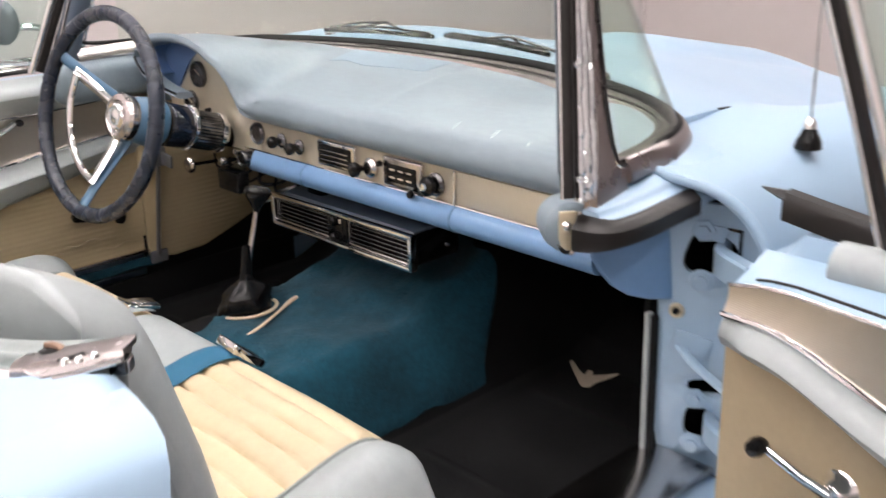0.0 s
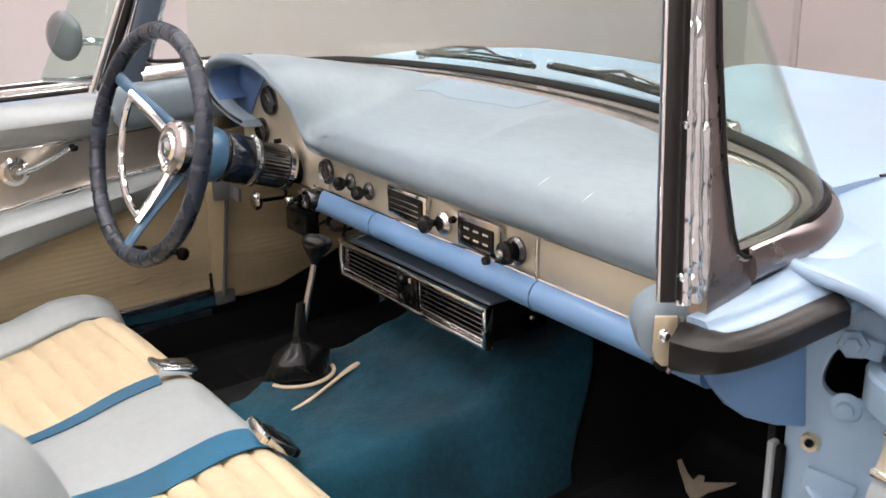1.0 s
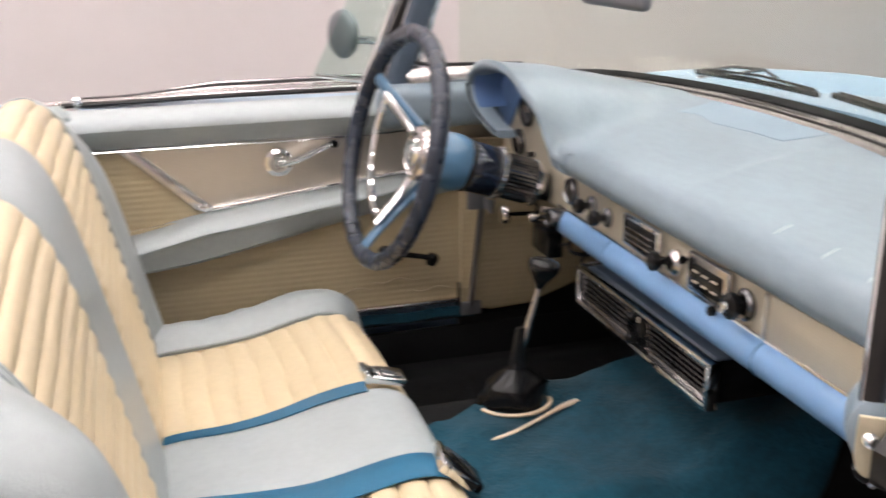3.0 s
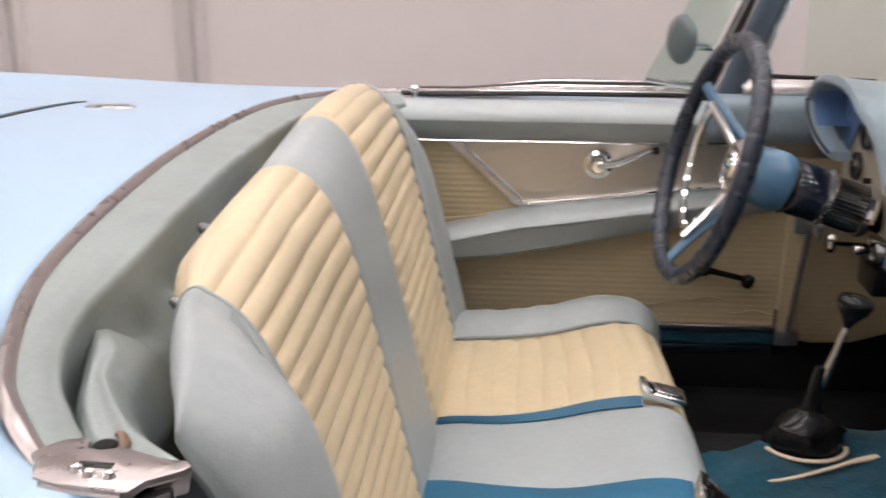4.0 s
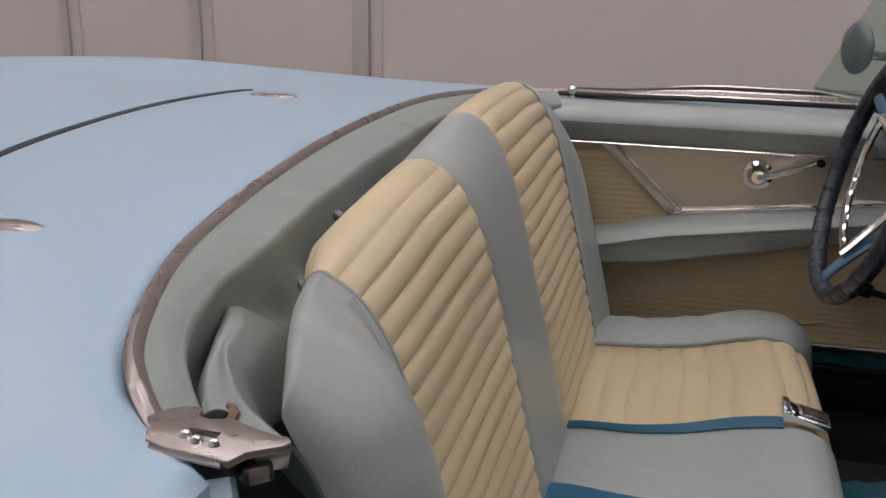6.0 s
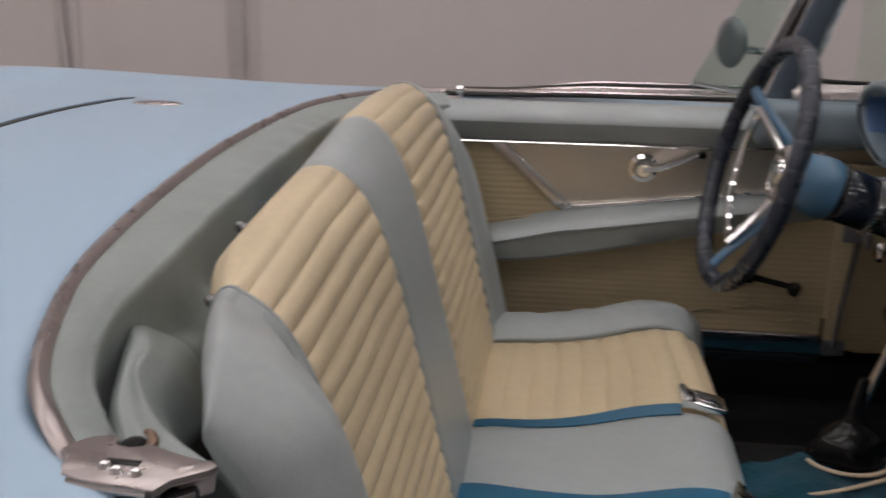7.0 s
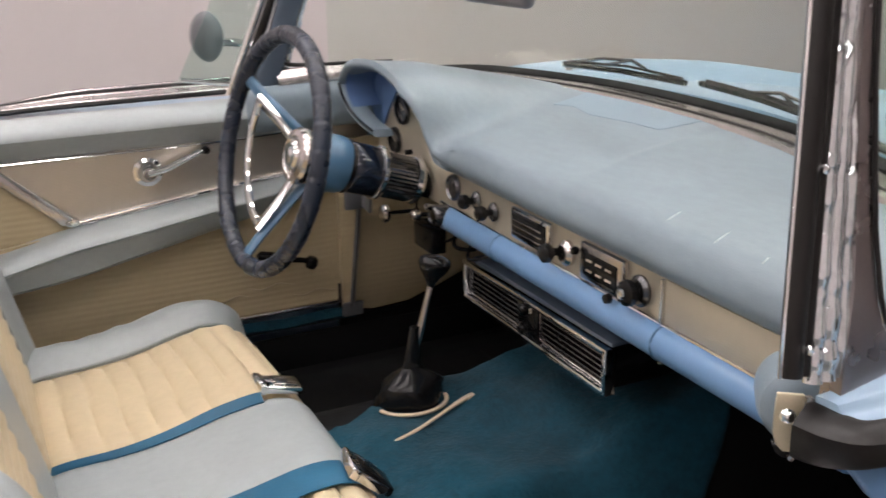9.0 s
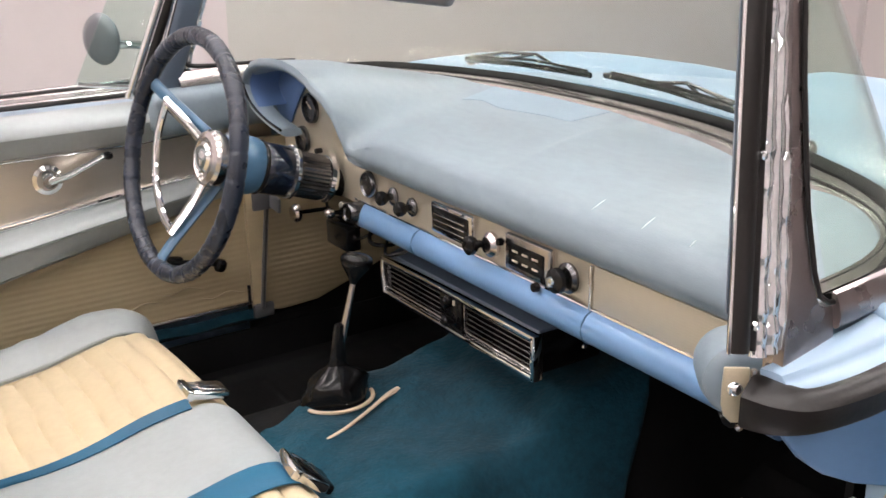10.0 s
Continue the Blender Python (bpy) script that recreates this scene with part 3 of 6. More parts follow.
HOLES = [(-0.746, 0.806, 0.035, 0.034, 0.3), (-0.762, 0.604, 0.040, 0.013, -0.15), (-0.742, 0.540, 0.022, 0.030, 0.1)]


def post_at(y, z):
    return lerp_table([(b, a) for a, b in POST], abs(y)) + 0.010 * smoothstep(0.8, 0.9, z) + 0.02 * smoothstep(0.55, 0.45, z)


def in_hole(y, z):
    for cy, cz, a, b, r in HOLES:
        u = (y - cy) * math.cos(r) + (z - cz) * math.sin(r)
        v = -(y - cy) * math.sin(r) + (z - cz) * math.cos(r)
        if (u / a) ** 4 + (v / b) ** 4 < 1:
            return True
    return False


for s in (1, -1):
    bm = bmesh.new()
    ys, zs = steps(s * (0.680 if s < 0 else 0.70), s * 0.83, 90), steps(0.45, 0.884, 230)
    grid = {}

    def corner(i, k):
        if (i, k) not in grid:
            y, z = ys[i], zs[k]
            dent = 0.0
            if s < 0:
                for cy, cz, a, b, r in HOLES:
                    d = math.hypot((y - cy) / (a * 1.5), (z - cz) / (b * 1.5))
                    dent += 0.006 * smoothstep(1.25, 0.7, d)
            grid[(i, k)] = bm.verts.new((post_at(y, z) + dent, y, z))
        return grid[(i, k)]
    for i in range(90):
        for k in range(230):
            if s < 0 and in_hole((ys[i] + ys[i + 1]) / 2, (zs[k] + zs[k + 1]) / 2):
                continue
            bm.faces.new((corner(i, k), corner(i + 1, k), corner(i + 1, k + 1), corner(i, k + 1)))
    rims = [v for v in bm.verts if v.is_boundary and abs(v.co.y) > 0.695 and abs(v.co.y) < 0.825 and 0.46 < v.co.z < 0.876]
    for _ in range(10):
        place = {v: sum((e.other_vert(v).co for e in v.link_edges if e.is_boundary), Vector()) / 2 for v in rims}
        for v, c in place.items():
            v.co = v.co.lerp(c, 0.5)
    bmesh.ops.recalc_face_normals(bm, faces=bm.faces[:])
    first = min(v.co.x for v in bm.verts)
    bmesh.ops.solidify(bm, geom=bm.faces[:], thickness=0.012)
    if min(v.co.x for v in bm.verts) < first - 0.004:
        bmesh.ops.translate(bm, vec=(0.012, 0, 0), verts=bm.verts[:])
    post = cpart("door_post", bm, PAINT, "pale blue painted door post")
    if s < 0:
        # Black boxes behind the holes stand in for the shade inside.
        for cy, cz, a, b, r in HOLES:
            cpart("cavity_shade_box", merged(box((0.45, cy, cz), (0.01, a * 2.6, b * 2.8), 0), box((0.42, cy - a * 1.25, cz), (0.06, 0.004, b * 2.8), 0), box((0.42, cy + a * 1.25, cz), (0.06, 0.004, b * 2.8), 0), box((0.42, cy, cz - b * 1.35), (0.06, a * 2.6, 0.004), 0), box((0.42, cy, cz + b * 1.35), (0.06, a * 2.6, 0.004), 0)), BLACK, "added black box for the shade behind the hinge", post)
        for z, h in ((0.812, 0.040), (0.548, 0.036)):
            arm = spline([(0.415, -0.752, z - 0.006), (0.372, -0.770, z), (0.350, -0.795, z + 0.002), (0.328, -0.845, z)], 5)
            rings = []
            for i, p in enumerate(arm):
                d = (arm[min(i + 1, len(arm) - 1)] - arm[max(i - 1, 0)]).normalized()
                o = Vector((-d.y, d.x, 0)).normalized()
                w = 0.009 + 0.003 * smoothstep(5, 12, i)
                rings.append([p + o * a * w + Vector((0, 0, b * h / 2)) for a, b in ((-1, -0.85), (-0.7, -1), (0.7, -1), (1, -0.85), (1, 0.85), (0.7, 1), (-0.7, 1), (-1, 0.85))])
            hinge = cpart("hinge", loft(rings), PAINT, "pale blue hinge arm", post)
            for dz in (-0.40, 0.34):
                part("hinge_bolt", lathe([(0.0, 0.010), (0.009, 0.010), (0.010, 0.004), (0.016, 0.003), (0.018, 0.0)], (post_at(-0.742, z) - 0.001, -0.742, z + dz * 0.1 * (1.05 if dz > 0 else 1.0)), (-1, -0.4, 0.15 * dz), 6 if dz > 0 else 16), PAINT, hinge)
                part("hinge_pad", box((post_at(-0.748, z) + 0.002, -0.748, z + dz * 0.1), (0.008, 0.046, 0.024), 0.004, Euler((0.5 * dz, 0, 0.42)).to_matrix()), PAINT, hinge)
        cpart("check_strap", tube(spline([(0.362, -0.718, 0.668), (0.345, -0.76, 0.652), (0.322, -0.835, 0.638)], 4), 0.009, 8, flat=0.5), PAINT, "", post)
        cpart("check_plate", box((0.366, -0.736, 0.672), (0.006, 0.056, 0.034), 0.004, Euler((0.2, 0, 0.40)).to_matrix()), PAINT, "", post)
        cpart("grommet", lathe([(0.0, 0.003), (0.006, 0.004), (0.010, 0.006), (0.012, 0.0)], (0.360, -0.712, 0.722), (-1, -0.25, 0), 16), BRASS, "", post)
        cpart("grommet_core", lathe([(0.0, 0.007), (0.005, 0.0065), (0.006, 0.0)], (0.360, -0.712, 0.722), (-1, -0.25, 0), 12), BLACK, "", post)
        cpart("jamb_strip", box((0.346, -0.674, 0.570), (0.014, 0.009, 0.285), 0.003), GREY, "pale grey vertical jamb trim strip", post)
        cpart("jamb_seal", box((0.347, -0.684, 0.580), (0.010, 0.010, 0.26), 0.003), GASKET, "", post)
cheek = [(0.278, 0.822), (0.281, 0.800), (0.287, 0.780), (0.297, 0.760), (0.313, 0.745), (0.335, 0.738), (0.360, 0.737), (0.360, 0.88), (0.28, 0.88)]
bm = prism(cheek, -0.010, "y", -0.610, 0.003)
for v in bm.verts:
    v.co.y -= 0.072 * max(0.0, v.co.x - 0.280) / 0.080 + 0.22 * max(0.0, 0.80 - v.co.z)
cpart("dash_cheek", bm, PAINT_DASH, "mid blue painted dash side panel")

# radio mast on the passenger's front fender
mast = thing("radio_antenna", "thin chrome radio antenna on the pale blue front fender", "antenna", (0.56, -0.79, 0.945))
part("foot", lathe([(0.020, -0.006), (0.019, 0.004), (0.014, 0.014), (0.008, 0.026), (0.005, 0.034)], (0, 0, 0), (0, 0, 1), 20), BLACK, mast, "black rubber foot")
part("cap", lathe([(0.010, 0.024), (0.009, 0.032), (0.005, 0.038), (0.003, 0.040)], (0, 0, 0), (0, 0, 1), 16), CHROME, mast)
part("rod", tube([(0, 0, 0.03), (-0.01, -0.01, 0.5)], [0.0022, 0.0014], 8), CHROME, mast)

# ---- the cockpit: floor, carpet, side trim ----
def tunnel(x, y):
    """Height of the floor pan over the gearbox tunnel."""
    w = 0.215
    t = smoothstep(w + 0.060, w - 0.05, abs(y))
    floor = 0.392 + 0.42 * max(0.0, x - 0.66)
    top = 0.548 + 0.11 * smoothstep(0.22, 0.70, x)
    return floor + max(0.0, top - floor) * t


GX, GY = steps(-0.55, 0.95, 60), steps(-0.665, 0.665, 80)
cpart("floor_pan", sheet(lambda x, y: (x, y, tunnel(x, y) - 0.006), GX, GY, (0, 0, -0.02)), RUBBER, "black rubber-covered floor pan")


def carpet_left(x):
    return lerp_table([(-0.05, 0.05), (0.03, 0.088), (0.10, 0.140), (0.16, 0.178), (0.23, 0.204), (0.40, 0.214), (0.75, 0.235)], x)


def carpet(u, v):
    end = 0.432 + 0.10 * smoothstep(0.0, 0.14, v) + 0.30 * smoothstep(0.25, 0.6, v)
    x = -0.05 + (end + 0.05) * u
    y = -0.250 + (carpet_left(x) + 0.250) * v
    wob = 0.004 * math.sin(x * 23 + y * 17) + 0.003 * math.sin(x * 41 - y * 33) + 0.005 * noise.noise(Vector((x * 16, y * 16, 2))) + 0.003 * noise.noise(Vector((x * 45, y * 45, 5)))
    return (x, y, tunnel(x, y) + 0.006 + wob)


cpart("carpet", sheet(carpet, steps(0, 1, 70), steps(0, 1, 44), (0, 0, -0.008)), CARPET, "teal carpet over the gearbox tunnel")
for s in (1, -1):
    cpart("inner_sill", box((0.10, s * 0.668, 0.41), (1.10, 0.008, 0.10), 0.002), RUBBER, "black inner sill")
cpart("sill_carpet", sheet(lambda x, v: (x, 0.657 - 0.006 * v ** 2, 0.506 - 0.018 * v + 0.002 * math.sin(x * 40)), steps(-0.40, 0.262, 30), steps(0, 1, 5), (0, 0.004, -0.006)), CARPET, "dark teal carpet edge along the sill")
cpart("kick_backing", box((0.60, 0.670, 0.50), (0.74, 0.006, 0.11), 0.002), RUBBER, "black panel below the kick panel")
cpart("firewall", box((0.965, 0, 0.63), (0.03, 1.36, 0.50), 0.004), RUBBER, "black firewall")
cpart("seat_bulkhead", box((-0.72, 0, 0.62), (0.03, 1.40, 0.56), 0.004), GREY_WORN, "grey vinyl bulkhead behind the seat")
cpart("underdash_shroud", box((0.62, -0.0, 0.83), (0.44, 1.26, 0.05), 0.02), BLACK, "black underside of the dash")


def mat_at(s):
    def f(x, v):
        y = s * (0.265 + 0.335 * v)
        edge = min(min(v, 1 - v) * 0.335, min(x - 0.02, 0.72 - x))
        return (x, y, tunnel(x, y) + 0.004 + 0.006 * smoothstep(0.03, 0.0, edge) + 0.003 * smoothstep(0.004, 0.0, abs(min(abs(x - 0.20), abs(x - 0.50)) - 0.004)) * smoothstep(0.05, 0.07, edge))
    return f


for s in (1, -1):
    m = tagged(part("floor_mat", sheet(mat_at(s), steps(0.021, 0.719, 110), steps(0, 1, 30), (0, 0, -0.004)), RUBBER), "black rubber floor mat with a raised rim in the footwell", "floor mat", "floor mats")
    if s < 0:
        c = Vector((0.630, -0.330, 0.0))
        outline = [(0.040, 0.074), (0.016, 0.040), (-0.006, 0.008), (-0.014, -0.010), (0.006, -0.004), (0.010, -0.013), (-0.006, -0.024), (0.010, -0.038), (0.037, -0.058), (0.008, -0.055), (-0.022, -0.048), (-0.048, -0.050), (-0.056, -0.040), (-0.046, -0.022), (-0.032, -0.006), (-0.012, 0.020), (0.010, 0.046)]
        pts = [(c.x + a, c.y + b) for a, b in outline]
        z0 = tunnel(c.x, c.y) + 0.0045
        part("emblem", prism(pts, 0.002, "z", z0), EMBLEM, m, "pale winged emblem")

# driver's side: kick panel and strut
kick = [(0.235, 0.505), (0.30, 0.492), (0.38, 0.496), (0.46, 0.522), (0.56, 0.56), (0.70, 0.60), (0.90, 0.66), (0.90, 0.86), (0.235, 0.86)]
for s in (1, -1):
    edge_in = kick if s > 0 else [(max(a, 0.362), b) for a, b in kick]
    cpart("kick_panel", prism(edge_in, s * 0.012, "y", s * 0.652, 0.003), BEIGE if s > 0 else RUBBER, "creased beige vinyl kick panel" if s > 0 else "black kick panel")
cpart("dash_strut", tube([(0.272, 0.628, 0.76), (0.268, 0.632, 0.70), (0.258, 0.636, 0.60), (0.250, 0.640, 0.512)], 0.010, 8, flat=0.5), MIRROR, "grey metal dash strut")
cpart("strut_foot", box((0.252, 0.642, 0.505), (0.045, 0.012, 0.030), 0.005), MIRROR, "")
cpart("strut_bracket", box((0.262, 0.622, 0.745), (0.05, 0.012, 0.045), 0.006), MIRROR, "")
lever = cpart("brake_release", tube([(0.060, 0.646, 0.646), (0.115, 0.645, 0.634), (0.168, 0.646, 0.622)], [0.0075, 0.006, 0.0055], 10), BLACK, "black under-dash pull lever")
cpart("grip", lathe([(0.0, -0.014), (0.009, -0.012), (0.013, -0.004), (0.013, 0.006), (0.008, 0.012), (0.0, 0.013)], (0.170, 0.646, 0.618), (0.3, 0, 1), 18), BLACK, "", lever)
cpart("lever_bracket", box((0.080, 0.652, 0.640), (0.034, 0.016, 0.026), 0.006, Euler((0, 0.2, 0)).to_matrix()), BLACK, "", lever)
cpart("strut_plate", box((0.272, 0.590, 0.742), (0.008, 0.042, 0.030), 0.003, Euler((0.12, 0, 0)).to_matrix()), MIRROR, "grey bracket plate under the dash")
cpart("fuse_box", box((0.31, 0.378, 0.727), (0.03, 0.080, 0.046), 0.004), BLACK, "black box under the dash")
for k in range(5):
    y0 = 0.48 - 0.06 * k
    hang = spline([(0.33, y0, 0.765), (0.318 - 0.004 * k, y0 - 0.03, 0.742 - 0.005 * (k % 3)), (0.322, y0 - 0.075, 0.752 - 0.006 * (k % 2)), (0.34, y0 - 0.11, 0.772)], 5)
    cpart("wire", tube(hang, 0.0028 + 0.0008 * (k % 2), 6), BLACK, "black wire under the dash")

# ---- driver's door, closed ----
door = cpart("door", prism([(-0.482, 0.46), (0.32, 0.46), (0.342, 0.60), (0.342, 0.86), (0.29, 0.925), (-0.482, 0.945)], 0.165, "y", 0.690, 0.006), PAINT, "closed driver door with vinyl and metal trim")


def dsub(name, bm, mat, label="", sharp=38):
    return part(name, bm, mat, door, label, sharp)


def pad_ring(x):
    lift = 0.0 if x < 0.2 else 0.02 * smoothstep(0.2, 0.36, x)
    pts = [(0.700, 0.876), (0.678, 0.879), (0.670, 0.884), (0.654, 0.912), (0.650, 0.919), (0.651, 0.925), (0.660, 0.935), (0.682, 0.944), (0.715, 0.948), (0.740, 0.945), (0.740, 0.880)]
    return [(x, a, b + lift) for a, b in pts]


dsub("upper_pad", loft([pad_ring(x) for x in steps(-0.60, 0.33, 24)]), GREY, "grey padded vinyl door top")
dsub("pad_moulding", tube([(x, 0.672, 0.877 + (0.012 * smoothstep(0.0, 0.3, x))) for x in steps(-0.50, 0.30, 12)], 0.0024, 8), CHROME, "thin chrome strip")
alu = [(-0.400, 0.874), (-0.268, 0.762), (-0.255, 0.757), (-0.05, 0.781), (0.16, 0.802), (0.315, 0.815), (0.315, 0.885)]
dsub("metal_panel", prism(alu, 0.012, "y", 0.683), ALU, "brushed metal door panel")
rear = [(-0.62, 0.690), (-0.24, 0.700), (-0.27, 0.760), (-0.402, 0.874), (-0.62, 0.874)]
dsub("ribbed_panel", prism(rear, 0.010, "y", 0.686), BEIGE, "beige horizontally ribbed vinyl panel")
dsub("trim_chevron", prism([(-0.418, 0.875), (-0.296, 0.764), (-0.286, 0.752), (-0.258, 0.752), (-0.268, 0.764), (-0.392, 0.875)], -0.008, "y", 0.686, 0.003), STEEL, "flat metal chevron band")
dsub("chevron_edge", tube([(-0.389, 0.678, 0.875), (-0.330, 0.677, 0.822), (-0.266, 0.677, 0.765), (-0.256, 0.676, 0.753)], 0.0028, 8), CHROME)
dsub("chevron_tip", box((-0.262, 0.675, 0.757), (0.016, 0.006, 0.012), 0.003), CHROME)
low_line = [(-0.278, 0.678, 0.756), (-0.255, 0.677, 0.753), (-0.15, 0.677, 0.764), (-0.05, 0.677, 0.778), (0.10, 0.677, 0.795), (0.30, 0.677, 0.812)]
dsub("armrest_moulding", tube(spline(low_line, 5), 0.005, 8), CHROME, "chrome strip above the armrest")


def arm_ring(x):
    f = (x + 0.62) / 0.92
    top = lerp_table([(-0.62, 0.706), (-0.41, 0.716), (-0.28, 0.744), (-0.05, 0.772), (0.16, 0.796), (0.31, 0.809)], x)
    bot = lerp_table([(-0.62, 0.645), (-0.41, 0.650), (-0.30, 0.660), (-0.16, 0.686), (-0.03, 0.711), (0.16, 0.745), (0.31, 0.765)], x)
    out = lerp_table([(-0.62, 0.112), (-0.41, 0.110), (-0.2, 0.100), (0.0, 0.082), (0.16, 0.062), (0.31, 0.045)], x)
    pts = [(0.70, top), (0.70 - out * 0.45, top - 0.001), (0.70 - out * 0.80, top - 0.006), (0.70 - out * 0.96, top - 0.014), (0.70 - out, top - 0.021), (0.70 - out * 0.95, top - 0.030), (0.70 - out * 0.86, bot + 0.012), (0.70 - out * 0.70, bot + 0.002), (0.70 - out * 0.4, bot), (0.70, bot - 0.002)]
    return [(x, a, b) for a, b in pts]


dsub("armrest", loft([arm_ring(x) for x in steps(-0.60, 0.31, 30)]), GREY, "long grey padded vinyl armrest")
seam = [arm_ring(x)[4] for x in steps(-0.60, 0.31, 30)]
dsub("armrest_piping", tube([(a, b - 0.001, c + 0.004) for a, b, c in seam], 0.0022, 6), GREY_WORN)
lowp = [(-0.62, 0.515), (0.235, 0.515), (0.25, 0.60), (0.26, 0.80), (-0.62, 0.70)]
dsub("lower_panel", prism(lowp, 0.010, "y", 0.668), BEIGE, "beige ribbed vinyl lower door panel")
for i in range(4):
    x = -0.10 + 0.095 * i
    pth = [(x - 0.05 + 0.10 * k / 10, 0.6675 - 0.0015 * math.sin(math.pi * k / 10), 0.548 + 0.013 * (i % 3) + 0.004 * math.sin(k * 0.9 + i)) for k in range(11)]
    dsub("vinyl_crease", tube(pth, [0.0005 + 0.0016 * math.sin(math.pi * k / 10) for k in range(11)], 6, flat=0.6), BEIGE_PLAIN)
dsub("lower_moulding", tube([(x, 0.660, 0.520) for x in steps(-0.60, 0.24, 10)], 0.006, 8, flat=0.8), STEEL, "scuffed metal strip along the door bottom")
crank = dsub("window_crank", merged(lathe([(0.0, 0.022), (0.012, 0.022), (0.016, 0.016), (0.020, 0.006), (0.027, 0.003), (0.028, 0.0)], (-0.124, 0.680, 0.834), (0, -1, 0), 28), tube([(-0.124, 0.664, 0.834), (-0.09, 0.658, 0.842), (-0.055, 0.656, 0.856), (-0.026, 0.657, 0.868)], [0.011, 0.010, 0.008, 0.008], 10, flat=0.7)), CHROME, "chrome window crank")
part("knob", lathe([(0.0, 0.020), (0.006, 0.019), (0.008, 0.012), (0.006, 0.0)], (-0.022, 0.660, 0.868), (0.2, -1, 0.1), 16), BLACK, crank)
for k in range(6):
    f = k / 5
    line = [(x, 0.757 + 0.010 * k, 0.952 + 0.003 * f + (0.003 + 0.015 * f) * smoothstep(-0.46 + 0.05 * f, -0.20, x)) for x in steps(-0.56 + 0.10 * f, 0.10, 40)]
    dsub("belt_moulding", tube(line, 0.0062 if k % 2 == 0 else 0.0048, 8, flat=0.8), (SEAL, STEEL, WALL_TINTED, STEEL, SEAL, STEEL)[k], ("black window seal", "thin chrome belt moulding", "belt moulding with a painted-in mauve cast", "thin chrome belt moulding", "black window seal", "chrome outer belt moulding")[k])
dsub("lock_knob", lathe([(0.005, 0.0), (0.005, 0.012), (0.009, 0.016), (0.009, 0.022), (0.004, 0.026)], (-0.480, 0.735, 0.945), (0, 0, 1), 14), CHROME, "small chrome lock knob")
# quarter window wing and mirror of the driver's door
wing = prism([(-0.044, 0.990), (0.060, 0.978), (0.150, 1.20), (0.085, 1.24)], 0.004, "y", 0.718)
wg = dsub("vent_pane", wing, VENT_GLASS, "clear greenish vent window")
wg.visible_shadow = False
part("vent_frame", tube([(-0.040, 0.720, 0.990), (0.055, 0.720, 0.976)], 0.005, 8), CHROME, wg)
for dx, r in ((0.0, 0.008), (0.020, 0.009), (0.040, 0.007)):
    part("vent_frame", tube([(0.050 + dx, 0.722, 0.955), (0.185 + dx, 0.668, 1.30)], r, 10), CHROME if dx != 0.02 else SEAL, wg)
part("vent_post", tube([(0.100, 0.705, 0.96), (0.205, 0.655, 1.30)], 0.012, 10), POST_BLUE, wg, "blue-grey vent post")
mir = dsub("side_mirror", lathe([(0.0, 0.012), (0.030, 0.011), (0.045, 0.006), (0.049, 0.0), (0.045, -0.006), (0.02, -0.012), (0.0, -0.013)], (0.034, 0.800, 1.058), (-0.90, -0.43, 0.05), 32), MIRROR, "round grey side mirror")
part("mirror_arm", tube([(0.04, 0.805, 1.046), (0.085, 0.795, 1.044), (0.125, 0.755, 1.040)], 0.008, 8), CHROME, mir)

# ---- passenger door, wide open ----
HINGE = Vector((0.312, -0.832, 0.019))


def leaf(along_s, proud, z):
    """A place on the inner side of the open door: metres from its hinge end, metres proud of the trim, height."""
    return Vector((-0.062 - 0.168 * along_s - 0.986 * proud, -0.029 - 0.986 * along_s + 0.168 * proud, z - 0.019))


LEAF_TOP = [(0, 0.838), (0.05, 0.850), (0.09, 0.854), (0.3, 0.855), (1.05, 0.860)]
LEAF_STRIP = [(0, 0.797), (0.06, 0.803), (0.105, 0.799), (0.147, 0.786), (0.186, 0.774), (0.236, 0.760), (0.4, 0.735), (0.7, 0.715), (1.05, 0.710)]
LEAF_ARM = [(0, 0.755), (0.07, 0.757), (0.125, 0.748), (0.166, 0.735), (0.205, 0.722), (0.256, 0.705), (0.4, 0.672), (0.7, 0.652), (1.05, 0.648)]
LEAF_S = steps(0, 0.30, 24) + steps(0.34, 1.05, 14)


def leaf_ring(a):
    y = leaf(a, 0, 0).y
    step = 0.852 + 0.036 * smoothstep(0.02, 0.05, a)
    top = lerp_table(LEAF_TOP, a)
    outer = [(0.012, 0.856), (0.020, 0.860), (0.024, step), (0.105, step - 0.004), (0.122, step - 0.020), (0.130, 0.70), (0.125, 0.42)]
    return [leaf(a, -0.006, 0.42), leaf(a, -0.006, top - 0.006), leaf(a, -0.012, top)] + [Vector((x, y, z - 0.019)) for x, z in outer]


open_door = cpart("open_door", loft([leaf_ring(a) for a in LEAF_S]), PAINT, "open passenger door with vinyl and metal trim")
SWING = Matrix.Translation(HINGE)
open_door.matrix_basis = SWING


def osub(name, bm, mat, label=""):
    return part(name, bm, mat, open_door, label)


def strip_z(a):
    return sum(lerp_table(LEAF_STRIP, a + d) for d in (-0.03, -0.015, 0.0, 0.015, 0.03)) / 5


def arm_z(a):
    return sum(lerp_table(LEAF_ARM, a + d) for d in (-0.03, -0.015, 0.0, 0.015, 0.03)) / 5


